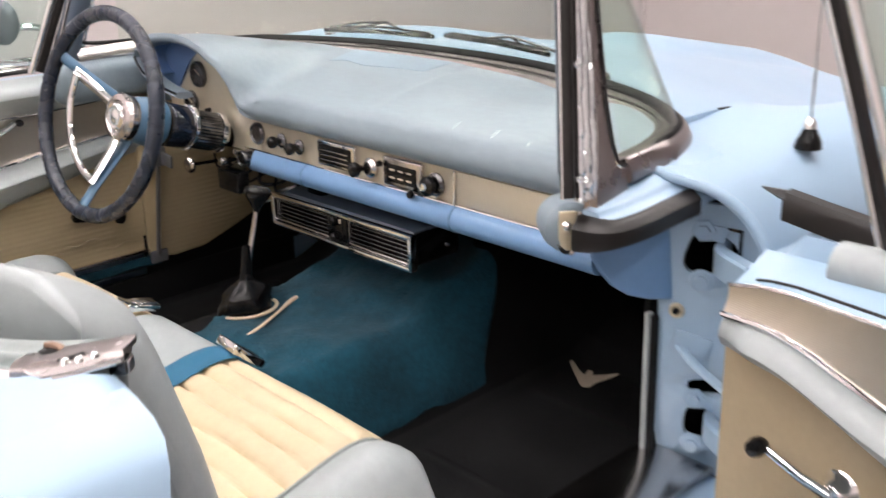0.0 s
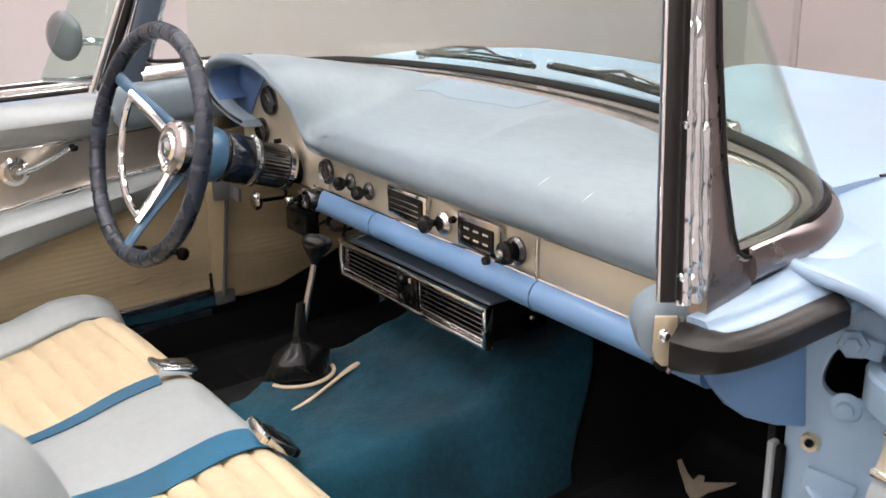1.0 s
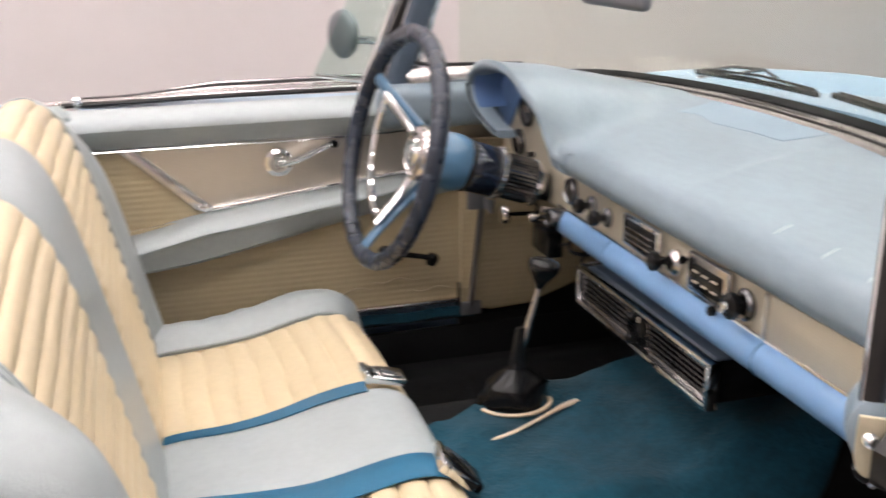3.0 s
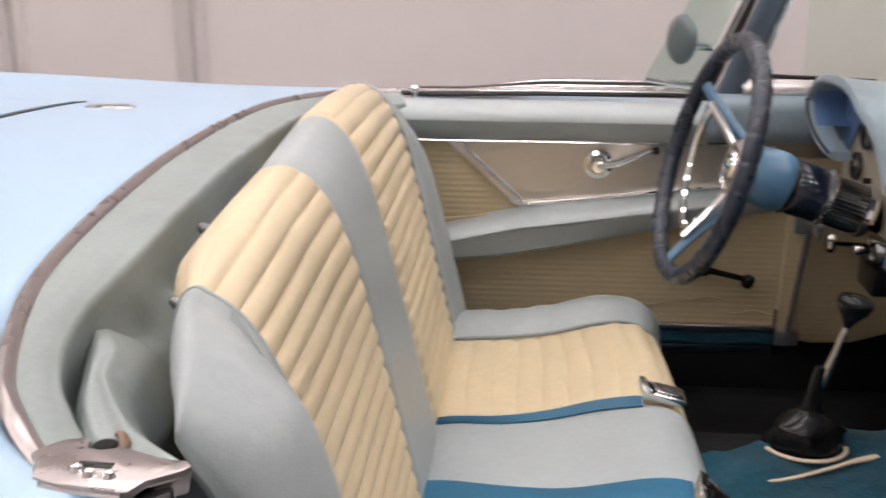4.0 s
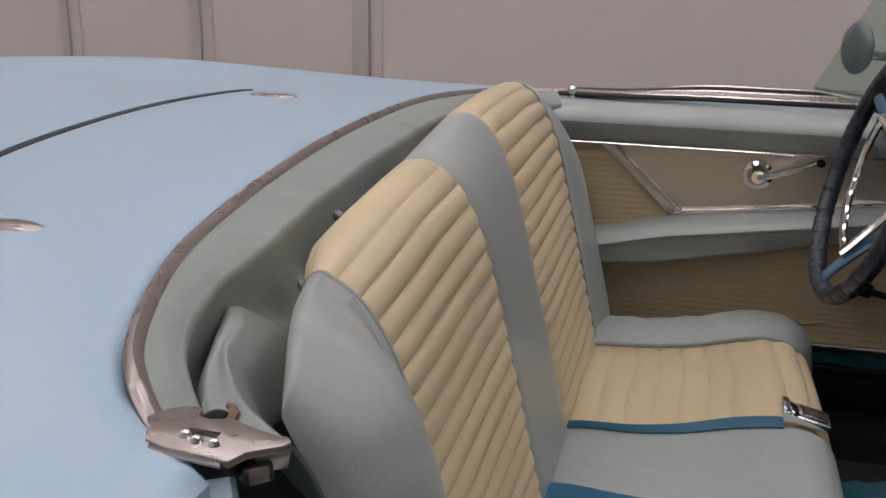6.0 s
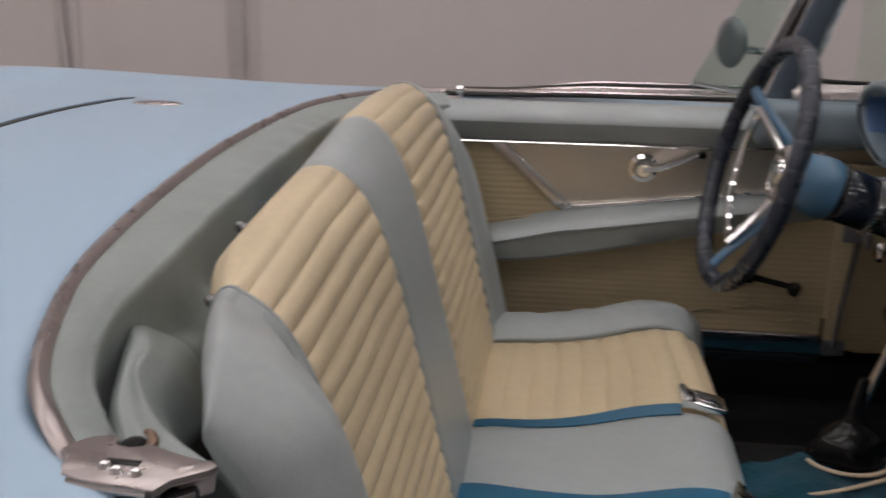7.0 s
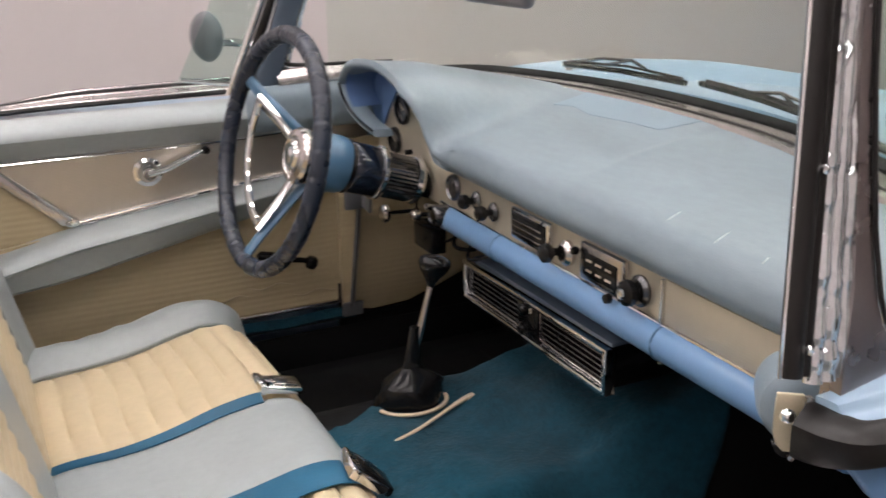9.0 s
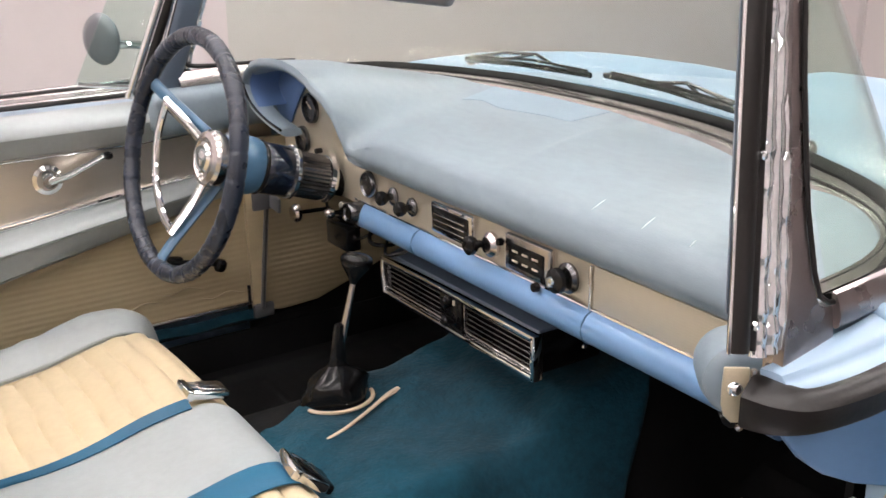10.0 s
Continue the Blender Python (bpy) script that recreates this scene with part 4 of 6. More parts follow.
osub("metal_panel", sheet(lambda a, v: leaf(a, 0.002 + 0.010 * (1 - v) ** 2, strip_z(a) + (lerp_table(LEAF_TOP, a) - 0.004 - strip_z(a)) * v), LEAF_S, steps(0, 1, 6), (0.006, 0, 0)), ALU, "brushed metal door panel")
osub("panel_edge", tube([leaf(a, 0.003, lerp_table(LEAF_TOP, a) - 0.003) for a in LEAF_S], 0.0026, 8), STEEL, "bright edge of the metal panel")
osub("top_gap", tube([leaf(a, -0.013, lerp_table(LEAF_TOP, a) + 0.001) for a in steps(0.03, 0.24, 16)], 0.0022, 6), SEAL, "dark gap above the metal panel")
osub("panel_moulding", tube([leaf(a, 0.013, strip_z(a)) for a in LEAF_S], 0.0042, 8), CHROME, "chrome strip")


def arm2(a):
    top, bot = strip_z(a) - 0.004, arm_z(a)
    o = 0.018 + 0.024 * smoothstep(0.0, 0.07, a) + 0.035 * smoothstep(0.1, 0.7, a)
    sect = [(0, top), (0.30, top - 0.001), (0.62, top - 0.005), (0.88, top - 0.013), (1.0, top - 0.024), (0.97, (top + bot) / 2 - 0.006), (0.82, bot + 0.008), (0.58, bot), (0, bot - 0.004)]
    return [leaf(a, o * k, z) for k, z in sect]


osub("armrest", loft([arm2(a) for a in LEAF_S]), GREY, "grey padded vinyl armrest")
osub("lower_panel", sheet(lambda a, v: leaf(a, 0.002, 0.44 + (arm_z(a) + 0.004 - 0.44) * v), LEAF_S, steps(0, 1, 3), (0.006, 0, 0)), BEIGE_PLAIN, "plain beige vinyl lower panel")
pin, grip_at = leaf(0.186, 0.0, 0.632), leaf(0.092, 0.030, 0.659)
oc = osub("window_crank", merged(lathe([(0.0, 0.026), (0.012, 0.024), (0.018, 0.014), (0.021, 0.006), (0.027, 0.0)], pin, (-0.98, 0.17, 0), 24), tube([leaf(0.186, 0.022, 0.632), leaf(0.150, 0.030, 0.642), leaf(0.100, 0.032, 0.657)], [0.009, 0.007, 0.006], 10)), CHROME, "chrome window crank")
part("knob", lathe([(0.0, 0.024), (0.010, 0.022), (0.013, 0.012), (0.012, 0.003), (0.007, -0.004)], grip_at, (-0.98, 0.17, 0), 18), BLACK, oc)
osub("upper_pad", tube([(0.016, y, 0.846) for y in steps(-0.13, -1.0, 10)], 0.034, 12, flat=0.9), GREY, "grey padded vinyl door top")
osub("belt_seal", loft([[(0.030 + a, y, z + b) for a, b in ((0, 0), (0.006, 0.010), (0.022, 0.012), (0.030, 0.006), (0.030, -0.026), (0.0, -0.026))] for y, z in ((-0.040, 0.906), (-0.10, 0.897), (-0.18, 0.886), (-0.4, 0.878), (-1.0, 0.874))]), SEAL, "dark rubber window seal")
osub("seal_tip", loft([[(0.030 + a * k, y, z + b * k) for a, b in ((0, 0.004), (0.010, 0.012), (0.030, 0.008), (0.030, 0.0), (0.006, -0.002))] for y, z, k in ((-0.010, 0.918, 0.15), (-0.026, 0.911, 0.6), (-0.042, 0.905, 1.0))]), SEAL, "pointed end of the window seal")
vent = [(0.030, -0.192, 0.87), (0.030, -0.140, 1.03), (0.028, -0.092, 1.17), (0.025, -0.040, 1.32)]
osub("vent_frame", tube(spline(vent, 5), 0.015, 8), SEAL, "dark vent window frame")
osub("vent_moulding", tube([(a - 0.012, b - 0.018, c) for a, b, c in spline(vent, 5)], 0.009, 10), CHROME, "chrome vent window moulding")
osub("vent_moulding", tube([(a - 0.004, b + 0.016, c) for a, b, c in spline(vent, 5)], 0.006, 10), CHROME)
vp = osub("vent_pane", prism([(-0.21, 0.88), (-0.5, 0.88), (-0.5, 1.25), (-0.08, 1.28)], 0.004, "x", 0.028), VENT_GLASS, "clear greenish vent glass")
vp.visible_shadow = False

# ---- rear cockpit edge ----
ring, _ = along(spline([(edge_x(y), y, deck_z(edge_x(y), y) - 0.012 * smoothstep(-0.672, -0.70, y)) for y in (-0.725, -0.705, -0.69, -0.67, -0.627, -0.55, -0.45, -0.35, -0.2, 0, 0.2, 0.35, 0.45, 0.55, 0.627, 0.67, 0.70, 0.725, 0.75)], 6), 160)


def inset(p, d):
    c = Vector((-0.40, p.y * 0.45, p.z))
    return p + (c - p).normalized() * d


cpart("cockpit_moulding", sheet(lambda i, k: inset(ring[i], [-0.003, 0.001, 0.006, 0.011, 0.015][k] * (1 - 0.25 * smoothstep(30, 90, i))) + Vector((0, 0, [0.003, 0.0072, 0.0085, 0.006, 0.001][k])), range(161), range(5), (0, 0, -0.006)), WALL_TINTED, "bright steel cockpit edge moulding")
BAND = [(0.012, -0.002), (0.016, 0.0015), (0.026, 0.001), (0.045, -0.001), (0.062, -0.004), (0.074, -0.008), (0.0785, -0.009), (0.0815, -0.013), (0.0815, -0.022), (0.079, -0.040), (0.080, -0.062), (0.088, -0.078), (0.102, -0.086), (0.118, -0.096), (0.132, -0.118), (0.143, -0.150), (0.152, -0.21), (0.160, -0.31), (0.167, -0.45)]


def well(i, k):
    d, h = BAND[int(k)]
    if k != int(k):
        d, h = (d + BAND[int(k) + 1][0]) / 2, (h + BAND[int(k) + 1][1]) / 2
    p = ring[i]
    i = i / 2
    d -= 0.032 * smoothstep(20, 9, i) * min(1.0, d / 0.0785)
    near = 1 + 1.2 * smoothstep(26, 6, i)
    lift = 0.012 * noise.noise(Vector((i * 0.35, d * 22, 7))) * smoothstep(0.015, 0.06, -h)
    wob = near * (0.006 * noise.noise(Vector((i * 0.16, h * 5, 1))) + 0.003 * noise.noise(Vector((i * 0.55, h * 9, 4)))) * smoothstep(0.02, 0.12, -h)
    for c, amp, w in ((20.0, 0.007, 3.4), (32.0, 0.008, 3.0), (44.0, 0.010, 3.5)):
        rise = amp * math.exp(-((i - c - (d - 0.08) * 90) / w) ** 2) * smoothstep(0.015, 0.06, -h)
        wob += 0.5 * rise
        lift += 0.9 * rise
    return inset(p, d + wob) + Vector((0, 0, h + lift + 0.0025 * noise.noise(Vector((i * 0.4, 3, 1))) * (k > 3)))


cpart("well_lining", sheet(well, range(161), [v / 2 for v in range(2 * len(BAND) - 1)], (-0.006, 0, -0.006)), GREY_WORN, "creased grey vinyl lining behind the seat", None, 60)
# slack of the lining, pulled into one taut fold between the lip and the latch plate
SLACK = [[(-0.676, -0.395, 0.912), (-0.640, -0.470, 0.930), (-0.622, -0.525, 0.930), (-0.600, -0.590, 0.930), (-0.572, -0.645, 0.930), (-0.545, -0.680, 0.935)],
         [(-0.668, -0.400, 0.924), (-0.625, -0.487, 0.944), (-0.607, -0.545, 0.946), (-0.584, -0.610, 0.948), (-0.560, -0.656, 0.950), (-0.538, -0.690, 0.952)],
         [(-0.658, -0.408, 0.927), (-0.612, -0.492, 0.944), (-0.597, -0.556, 0.948), (-0.571, -0.615, 0.949), (-0.545, -0.660, 0.950), (-0.520, -0.694, 0.953)],
         [(-0.648, -0.410, 0.925), (-0.604, -0.497, 0.943), (-0.587, -0.566, 0.953), (-0.559, -0.619, 0.955), (-0.528, -0.663, 0.956), (-0.487, -0.700, 0.956)],
         [(-0.638, -0.405, 0.916), (-0.598, -0.500, 0.938), (-0.579, -0.568, 0.944), (-0.551, -0.621, 0.946), (-0.518, -0.662, 0.946), (-0.478, -0.692, 0.944)],
         [(-0.612, -0.400, 0.900), (-0.580, -0.500, 0.920), (-0.567, -0.566, 0.925), (-0.538, -0.618, 0.927), (-0.504, -0.655, 0.925), (-0.470, -0.680, 0.920)],
         [(-0.590, -0.395, 0.86), (-0.562, -0.500, 0.870), (-0.555, -0.560, 0.880), (-0.527, -0.606, 0.880), (-0.494, -0.640, 0.880), (-0.464, -0.664, 0.880)]]
slack = [spline([Vector(row[k]) for row in SLACK], 5) for k in range(6)]
slack = [spline([row[k] for row in slack], 6) for k in range(len(slack[0]))]
cpart("lining_fold", sheet(lambda i, k: slack[i][k], range(len(slack)), range(len(slack[0])), (-0.002, 0, -0.004)), GREY_WORN, "taut fold of slack grey lining", None, 80)
for i in (30, 46, 62, 82):
    p = inset(ring[i], 0.072 - 0.014 * (i == 30))
    cpart("snap_stud", lathe([(0.0, 0.005), (0.004, 0.004), (0.006, 0.0)], (p.x, p.y, p.z - 0.014), (0.6, 0, 1), 10), GREY_WORN)
latch = cpart("latch_plate", prism([(-0.581, -0.703), (-0.573, -0.711), (-0.571, -0.722), (-0.566, -0.732), (-0.551, -0.738), (-0.501, -0.745), (-0.495, -0.731), (-0.476, -0.717), (-0.472, -0.710), (-0.489, -0.704), (-0.510, -0.696), (-0.527, -0.688), (-0.529, -0.692), (-0.538, -0.695), (-0.547, -0.692), (-0.549, -0.683), (-0.556, -0.680), (-0.566, -0.683), (-0.575, -0.692)], 0.006, "z", 0.953, 0.0015), WALL_TINTED, "steel roof latch plate with a painted-in mauve cast")
cpart("latch_slot", box((-0.533, -0.715, 0.9580), (0.024, 0.008, 0.003), 0.001, Euler((0, 0, -0.05)).to_matrix()), BLACK, "", latch)
for x, y in ((-0.542, -0.722), (-0.532, -0.727), (-0.519, -0.728)):
    cpart("screw", lathe([(0.0, 0.005), (0.003, 0.004), (0.005, 0.0)], (x, y, 0.9585), (0, 0, 1), 14), CHROME, "", latch)
# Black dome that stands in for the shade inside the catch pocket.
bm = lathe([(0.014, 0.0), (0.0135, 0.006), (0.010, 0.011), (0.004, 0.013), (0.0, 0.0135)], (0, 0, 0), n=22)
bmesh.ops.scale(bm, vec=(0.80, 0.95, 0.75), verts=bm.verts[:])
bmesh.ops.translate(bm, vec=(-0.540, -0.683, 0.947), verts=bm.verts[:])
cpart("catch_pocket_shade", bm, GASKET, "black dome for the shaded catch pocket", latch)
cpart("pocket_rim", tube([Vector((-0.540 + 0.0125 * math.cos(a), -0.683 + 0.0145 * math.sin(a), 0.9535 + 0.003 * math.sin(a))) for a in steps(-0.9, 1.3, 12)], [0.0026 + 0.0016 * math.sin(math.pi * k / 12) for k in range(13)], 8), COPPER, "worn bronze rim", latch)
cpart("latch_tab", box((-0.487, -0.712, 0.948), (0.026, 0.010, 0.022), 0.003, Euler((0.2, 0.1, 0.75)).to_matrix()), WALL_TINTED, "folded steel tab", latch)
cpart("plate_edge", tube([(-0.560, -0.7365, 0.956), (-0.54, -0.7415, 0.956), (-0.505, -0.746, 0.956)], 0.0026, 8), CHROME, "", latch)
cpart("latch_block", box((-0.494, -0.722, 0.941), (0.022, 0.016, 0.014), 0.003, Euler((0, 0, 0.75)).to_matrix()), SMOKE, "", latch)
cpart("block_edge", box((-0.4885, -0.7278, 0.941), (0.014, 0.0025, 0.011), 0.001, Euler((0, 0, 0.75)).to_matrix()), WALL_TINTED, "", latch)
bm = tube(spline([(-0.520, -0.735, 0.935), (-0.512, -0.748, 0.918), (-0.512, -0.762, 0.898), (-0.525, -0.772, 0.875)], 4), 0.017, 8, flat=0.6)
cpart("striker_bracket", bm, PAINT, "pale blue latch bracket", latch)

from mathutils.bvhtree import BVHTree

# ---- bench seat ----
seat = thing("bench_seat", "grey vinyl bench seat with cream pleated inserts", "seat", (-0.2, 0, 0.38))


def spart(name, bm, mat, label="", parent=None, sharp=50):
    ob = part(name, bm, mat, seat if parent is None else parent, label, sharp)
    if parent is None:
        ob.matrix_parent_inverse = Matrix.Translation((0.2, 0, -0.38))
    return ob


BACK = [(-0.368, 0.48), (-0.385, 0.56), (-0.408, 0.66), (-0.434, 0.77), (-0.458, 0.87), (-0.479, 0.935), (-0.507, 0.984), (-0.543, 1.007), (-0.576, 0.997), (-0.592, 0.958), (-0.582, 0.89), (-0.548, 0.79), (-0.518, 0.68), (-0.485, 0.56), (-0.465, 0.48)]
CUSH = [(-0.43, 0.545), (-0.37, 0.560), (-0.29, 0.566), (-0.21, 0.576), (-0.14, 0.592), (-0.09, 0.601), (-0.055, 0.600), (-0.028, 0.588), (-0.012, 0.562), (-0.008, 0.51), (-0.02, 0.43), (-0.05, 0.415), (-0.2, 0.41), (-0.43, 0.41)]


def outline(profile, count):
    pts, length = along([(p.x, 0, p.z) for p in spline([(a, 0, b) for a, b in profile], 8)], count)
    return pts, length


def normals(pts):
    out = []
    for i in range(len(pts)):
        t = pts[min(i + 1, len(pts) - 1)] - pts[max(i - 1, 0)]
        n = Vector((-t.z, 0, t.x)).normalized()
        out.append(n)
    return out


BACK_COUNT = 520
BACK_PTS, BACK_LEN = outline(BACK, BACK_COUNT)
CUSH_PTS, CUSH_LEN = outline(CUSH, 220)
BACK_N = [-n for n in normals(BACK_PTS)]
CUSH_N = normals(CUSH_PTS)
if BACK_N[120].x < 0:
    BACK_N = [-n for n in BACK_N]
if CUSH_N[60].z < 0:
    CUSH_N = [-n for n in CUSH_N]


def back_point(i, y, pleat=0.0, swell=0.0):
    p, n = BACK_PTS[i].copy(), BACK_N[i]
    s = BACK_LEN * i / BACK_COUNT
    i = i / 2
    if pleat:
        top = smoothstep(0.50, 0.60, s)
        a = pleat * (1 - 0.78 * top) * smoothstep(0.86, 0.80, s)
        p += n * a * (abs(math.sin(math.pi * (s + 0.0007 * math.sin(y * 31)) / 0.029)) ** 0.42 - 0.7)
    p += n * swell
    a = abs(y)
    # the rear of the shell rounds off towards the passenger's end
    if p.x < -0.530:
        p.x = -0.530 + (p.x + 0.530) * (1 - 0.60 * smoothstep(-0.36, -0.50, y))
    spine = lerp_table([(0.48, -0.395), (0.66, -0.405), (0.77, -0.425), (0.87, -0.455), (0.95, -0.480), (1.0, -0.500)], p.z)
    if y > 0.48:
        u = min((a - 0.48) / 0.135, 1.0)
        front = smoothstep(136, 92, i)
        k = math.sqrt(max(0.0, 1 - u ** 3.2)) * front + (1 - front) * math.sqrt(max(0.0, 1 - u ** 2))
        p.x = spine + (p.x - spine) * (0.02 + 0.98 * k)
        p.z = 0.48 + (p.z - 0.48) * (1 - 0.16 * u ** 2.2)
        p += n * 0.024 * smoothstep(0, 0.55, u) * k * smoothstep(1.03, 0.82, p.z) * smoothstep(150, 95, i)
    elif y < -0.478:
        u = min((a - 0.478) / 0.1845, 1.0)
        k = max(0.0, 1 - u ** 2.8) ** (1 / 2.4)
        push = 0.068 * smoothstep(0.02, 0.75, u) * smoothstep(1.10, 0.95, p.z) * smoothstep(150, 105, i)
        back = max(0.0, 1 - u ** 1.4) ** 0.8
        p.x = spine + min(0.0, p.x - spine) * (0.03 + 0.97 * back) + (max(0.0, p.x - spine) + push) * (0.03 + 0.97 * k)
        p.z = p.z if p.z < 0.75 else 0.75 + (p.z - 0.75) * (1 - 0.16 * (1 - k))
    if p.z > 0.89:
        p.z = 0.89 + (p.z - 0.89) * lerp_table([(-0.66, 0.76), (-0.60, 0.92), (-0.55, 0.90), (-0.51, 0.85), (-0.46, 0.84), (-0.38, 0.91), (-0.30, 0.96), (-0.20, 1.0), (-0.11, 1.02), (0.0, 1.10), (0.11, 1.17), (0.30, 1.15), (0.46, 1.05), (0.60, 0.95)], y)
    return Vector((p.x, y, p.z))


def cush_point(i, y, pleat=0.0, swell=0.0):
    p, n = CUSH_PTS[i].copy(), CUSH_N[i]
    s = CUSH_LEN * i / 220
    if pleat:
        amp = pleat * smoothstep(0.60, 0.52, s)
        p += n * amp * (abs(math.sin(math.pi * (s + 0.002 * math.sin(y * 27 + s * 9)) / 0.041)) ** 0.42 - 0.6)
        p += n * 0.004 * math.sin(s * 11 + y * 6) * smoothstep(0.5, 0.4, s)
    p += n * swell
    a = abs(y)
    p.x -= (0.11 if y > 0 else 0.06) * max(0.0, a - 0.05) ** 2 * smoothstep(-0.30, -0.02, p.x)
    u = max(0.0, (a - 0.46) / 0.155 if y > 0 else (a - 0.505) / 0.125)
    if u > 0:
        u = min(u, 1.0)
        k = math.sqrt(max(0.0, 1 - u ** (4.2 if y > 0 else 2.8)))
        p += n * ((0.027 if y > 0 else 0.014) * math.sin(math.pi * min(1, u * 1.2)) + 0.004 * noise.noise(Vector((s * 26, y * 24, 3))) * min(1, u * 3)) * (1 if p.z > 0.5 else 0)
        p.z = 0.47 + (p.z - 0.47) * (0.05 + 0.95 * k)
    return Vector((p.x, y, p.z))


def seat_piece(point, count, ys, pleat=0.0, swell=0.0, edge=0.0):
    rings = []
    lo, hi = min(ys), max(ys)
    for y in ys:
        f = 1.0
        if edge:
            d = min(y - lo, hi - y)
            f = min(1.0, d / 0.013)
        rings.append([point(i, y, pleat * f if pleat else 0.0, swell - edge * (1 - f)) for i in range(count + 1)])
    return loft(rings)


def tight(a, b, n):
    m = steps(a, b, n)
    return sorted(set([a, a + 0.004, a + 0.009, a + 0.014] + [v for v in m if a + 0.015 < v < b - 0.015] + [b - 0.014, b - 0.009, b - 0.004, b]))


backrest = spart("backrest", seat_piece(back_point, BACK_COUNT, tight(-0.108, 0.108, 8), 0, 0.0015, 0.002), GREY, "smooth grey vinyl centre of the backrest")
cushion = spart("cushion", seat_piece(cush_point, 220, tight(-0.112, 0.128, 8), 0, 0.004, 0.003), GREY, "smooth grey vinyl centre of the cushion")
for s in (1, -1):
    ys = [s * v for v in tight(0.108, 0.478, 14)]
    spart("backrest_insert", seat_piece(back_point, BACK_COUNT, ys, 0.0080, 0.002, 0.003), CREAM, "cream pleated vinyl insert", backrest)
    ends = [s * v for v in (0.478, 0.483, 0.49, 0.50, 0.515, 0.53, 0.545, 0.56, 0.573, 0.585, 0.595, 0.603, 0.609, 0.6125, 0.6148)]
    if s < 0:
        ends = [-0.478 + (v + 0.478) * 0.1838 / 0.137 for v in ends]
        ends = [a + (b - a) * f / 4 for a, b in zip(ends, ends[1:]) for f in range(4)] + ends[-1:]
    bm = seat_piece(back_point, BACK_COUNT, ends, 0, 0.003)
    spart("backrest_bolster", bm, GREY, "grey vinyl side bolster with twin stitching", backrest)
    a = 0.128 if s > 0 else 0.112
    b = 0.455 if s > 0 else 0.502
    ys = [s * v for v in tight(a, b, 14)]
    spart("cushion_insert", seat_piece(cush_point, 220, ys, 0.010, 0.0, 0.004), CREAM, "cream pleated vinyl insert", cushion)
    ends = [s * (b + (v - 0.455) * (0.6298 - b if s < 0 else 0.1598) / 0.1598) for v in (0.455, 0.460, 0.468, 0.48, 0.50, 0.52, 0.54, 0.56, 0.575, 0.59, 0.60, 0.607, 0.612, 0.6148)]
    spart("cushion_bolster", seat_piece(cush_point, 220, ends, 0, 0.0), GREY, "grey vinyl side bolster", cushion)
    for y in (s * 0.478,):
        spart("piping", tube([back_point(i, y, 0, 0.001) for i in range(28, 420, 5)], 0.0038, 6), GREY, "grey welt", backrest)
    for y in (() if s > 0 else (0.487, 0.494, 0.502)):
        spart("stitching", tube([back_point(i, s * (y + 0.075 * smoothstep(0.99, 0.80, BACK_PTS[i].z) ** 0.7), 0, 0.0032) for i in range(40, 270, 3) if BACK_PTS[i].z < 0.99 and BACK_PTS[i].x > -0.52], 0.0008, 5), GREY_WORN, "", backrest)
    spart("piping", tube([cush_point(i, s * (b + 0.001), 0, 0.001) for i in range(4, 150, 3)], 0.0032, 6), GREY_WORN, "", cushion)
for y, z in ((-0.440, 0.960), (-0.306, 0.988)):
    spart("seat_clip", lathe([(0.0, 0.014), (0.004, 0.013), (0.006, 0.009), (0.007, 0.0)], (-0.578 + 0.014 * (y < -0.4), y, z - 0.002), (-0.8, 0, 0.6), 12), SMOKE, "small dark metal clip", backrest)
spart("seat_base", box((-0.20, 0, 0.395), (0.40, 1.15, 0.035), 0.01), BLACK, "black seat frame", cushion)

# ---- seat belts ----
def cush_index(x):
    return min(range(4, 130), key=lambda i: abs(CUSH_PTS[i].x - x) + (5 if CUSH_PTS[i].z < 0.53 else 0))


B1, B2 = cush_index(-0.075), cush_index(-0.035)
belt = tagged(part("seat_belt", sheet(lambda i, v: cush_point(i, 0.114 + (0.006 + 0.012 * smoothstep(20, 70, i)) * v + 0.0025 * math.sin(i * 0.13), 0, 0.007 + 0.008 * v), range(6, B1, 2), steps(0, 1, 3), (0, 0, -0.002)), BELT), "blue webbing lap belt lying on the seat beside the driver place", "seat belt", "lap belts")
q = cush_point(B1 + 5, 0.146, 0, 0.014)
bt = Euler((0.15, 0.28, 0.10)).to_matrix()
bk = part("buckle", merged(box(q, (0.062, 0.038, 0.013), 0.004, bt), box(q + bt @ Vector((-0.034, 0, 0.001)), (0.012, 0.042, 0.017), 0.003, bt)), CHROME, belt, "chrome buckle")
part("buckle_tongue", box(q + bt @ Vector((0.005, 0, 0.0075)), (0.040, 0.026, 0.004), 0.0015, bt), STEEL, bk)
belt2 = tagged(part("seat_belt", sheet(lambda i, v: cush_point(i, -0.046 - 0.062 * v - 0.048 * smoothstep(0, 66, i), 0, 0.009 + 0.004 * math.sin(v * 3.1)), range(4, B2, 2), steps(0, 1, 4), (0, 0, -0.002)), BELT), "blue webbing lap belt with a black buckle beside the passenger place", "seat belt", "lap belts")
q = cush_point(B2 + 2, -0.128, 0, 0.014)
bt = Euler((0.0, 0.72, -0.12)).to_matrix()
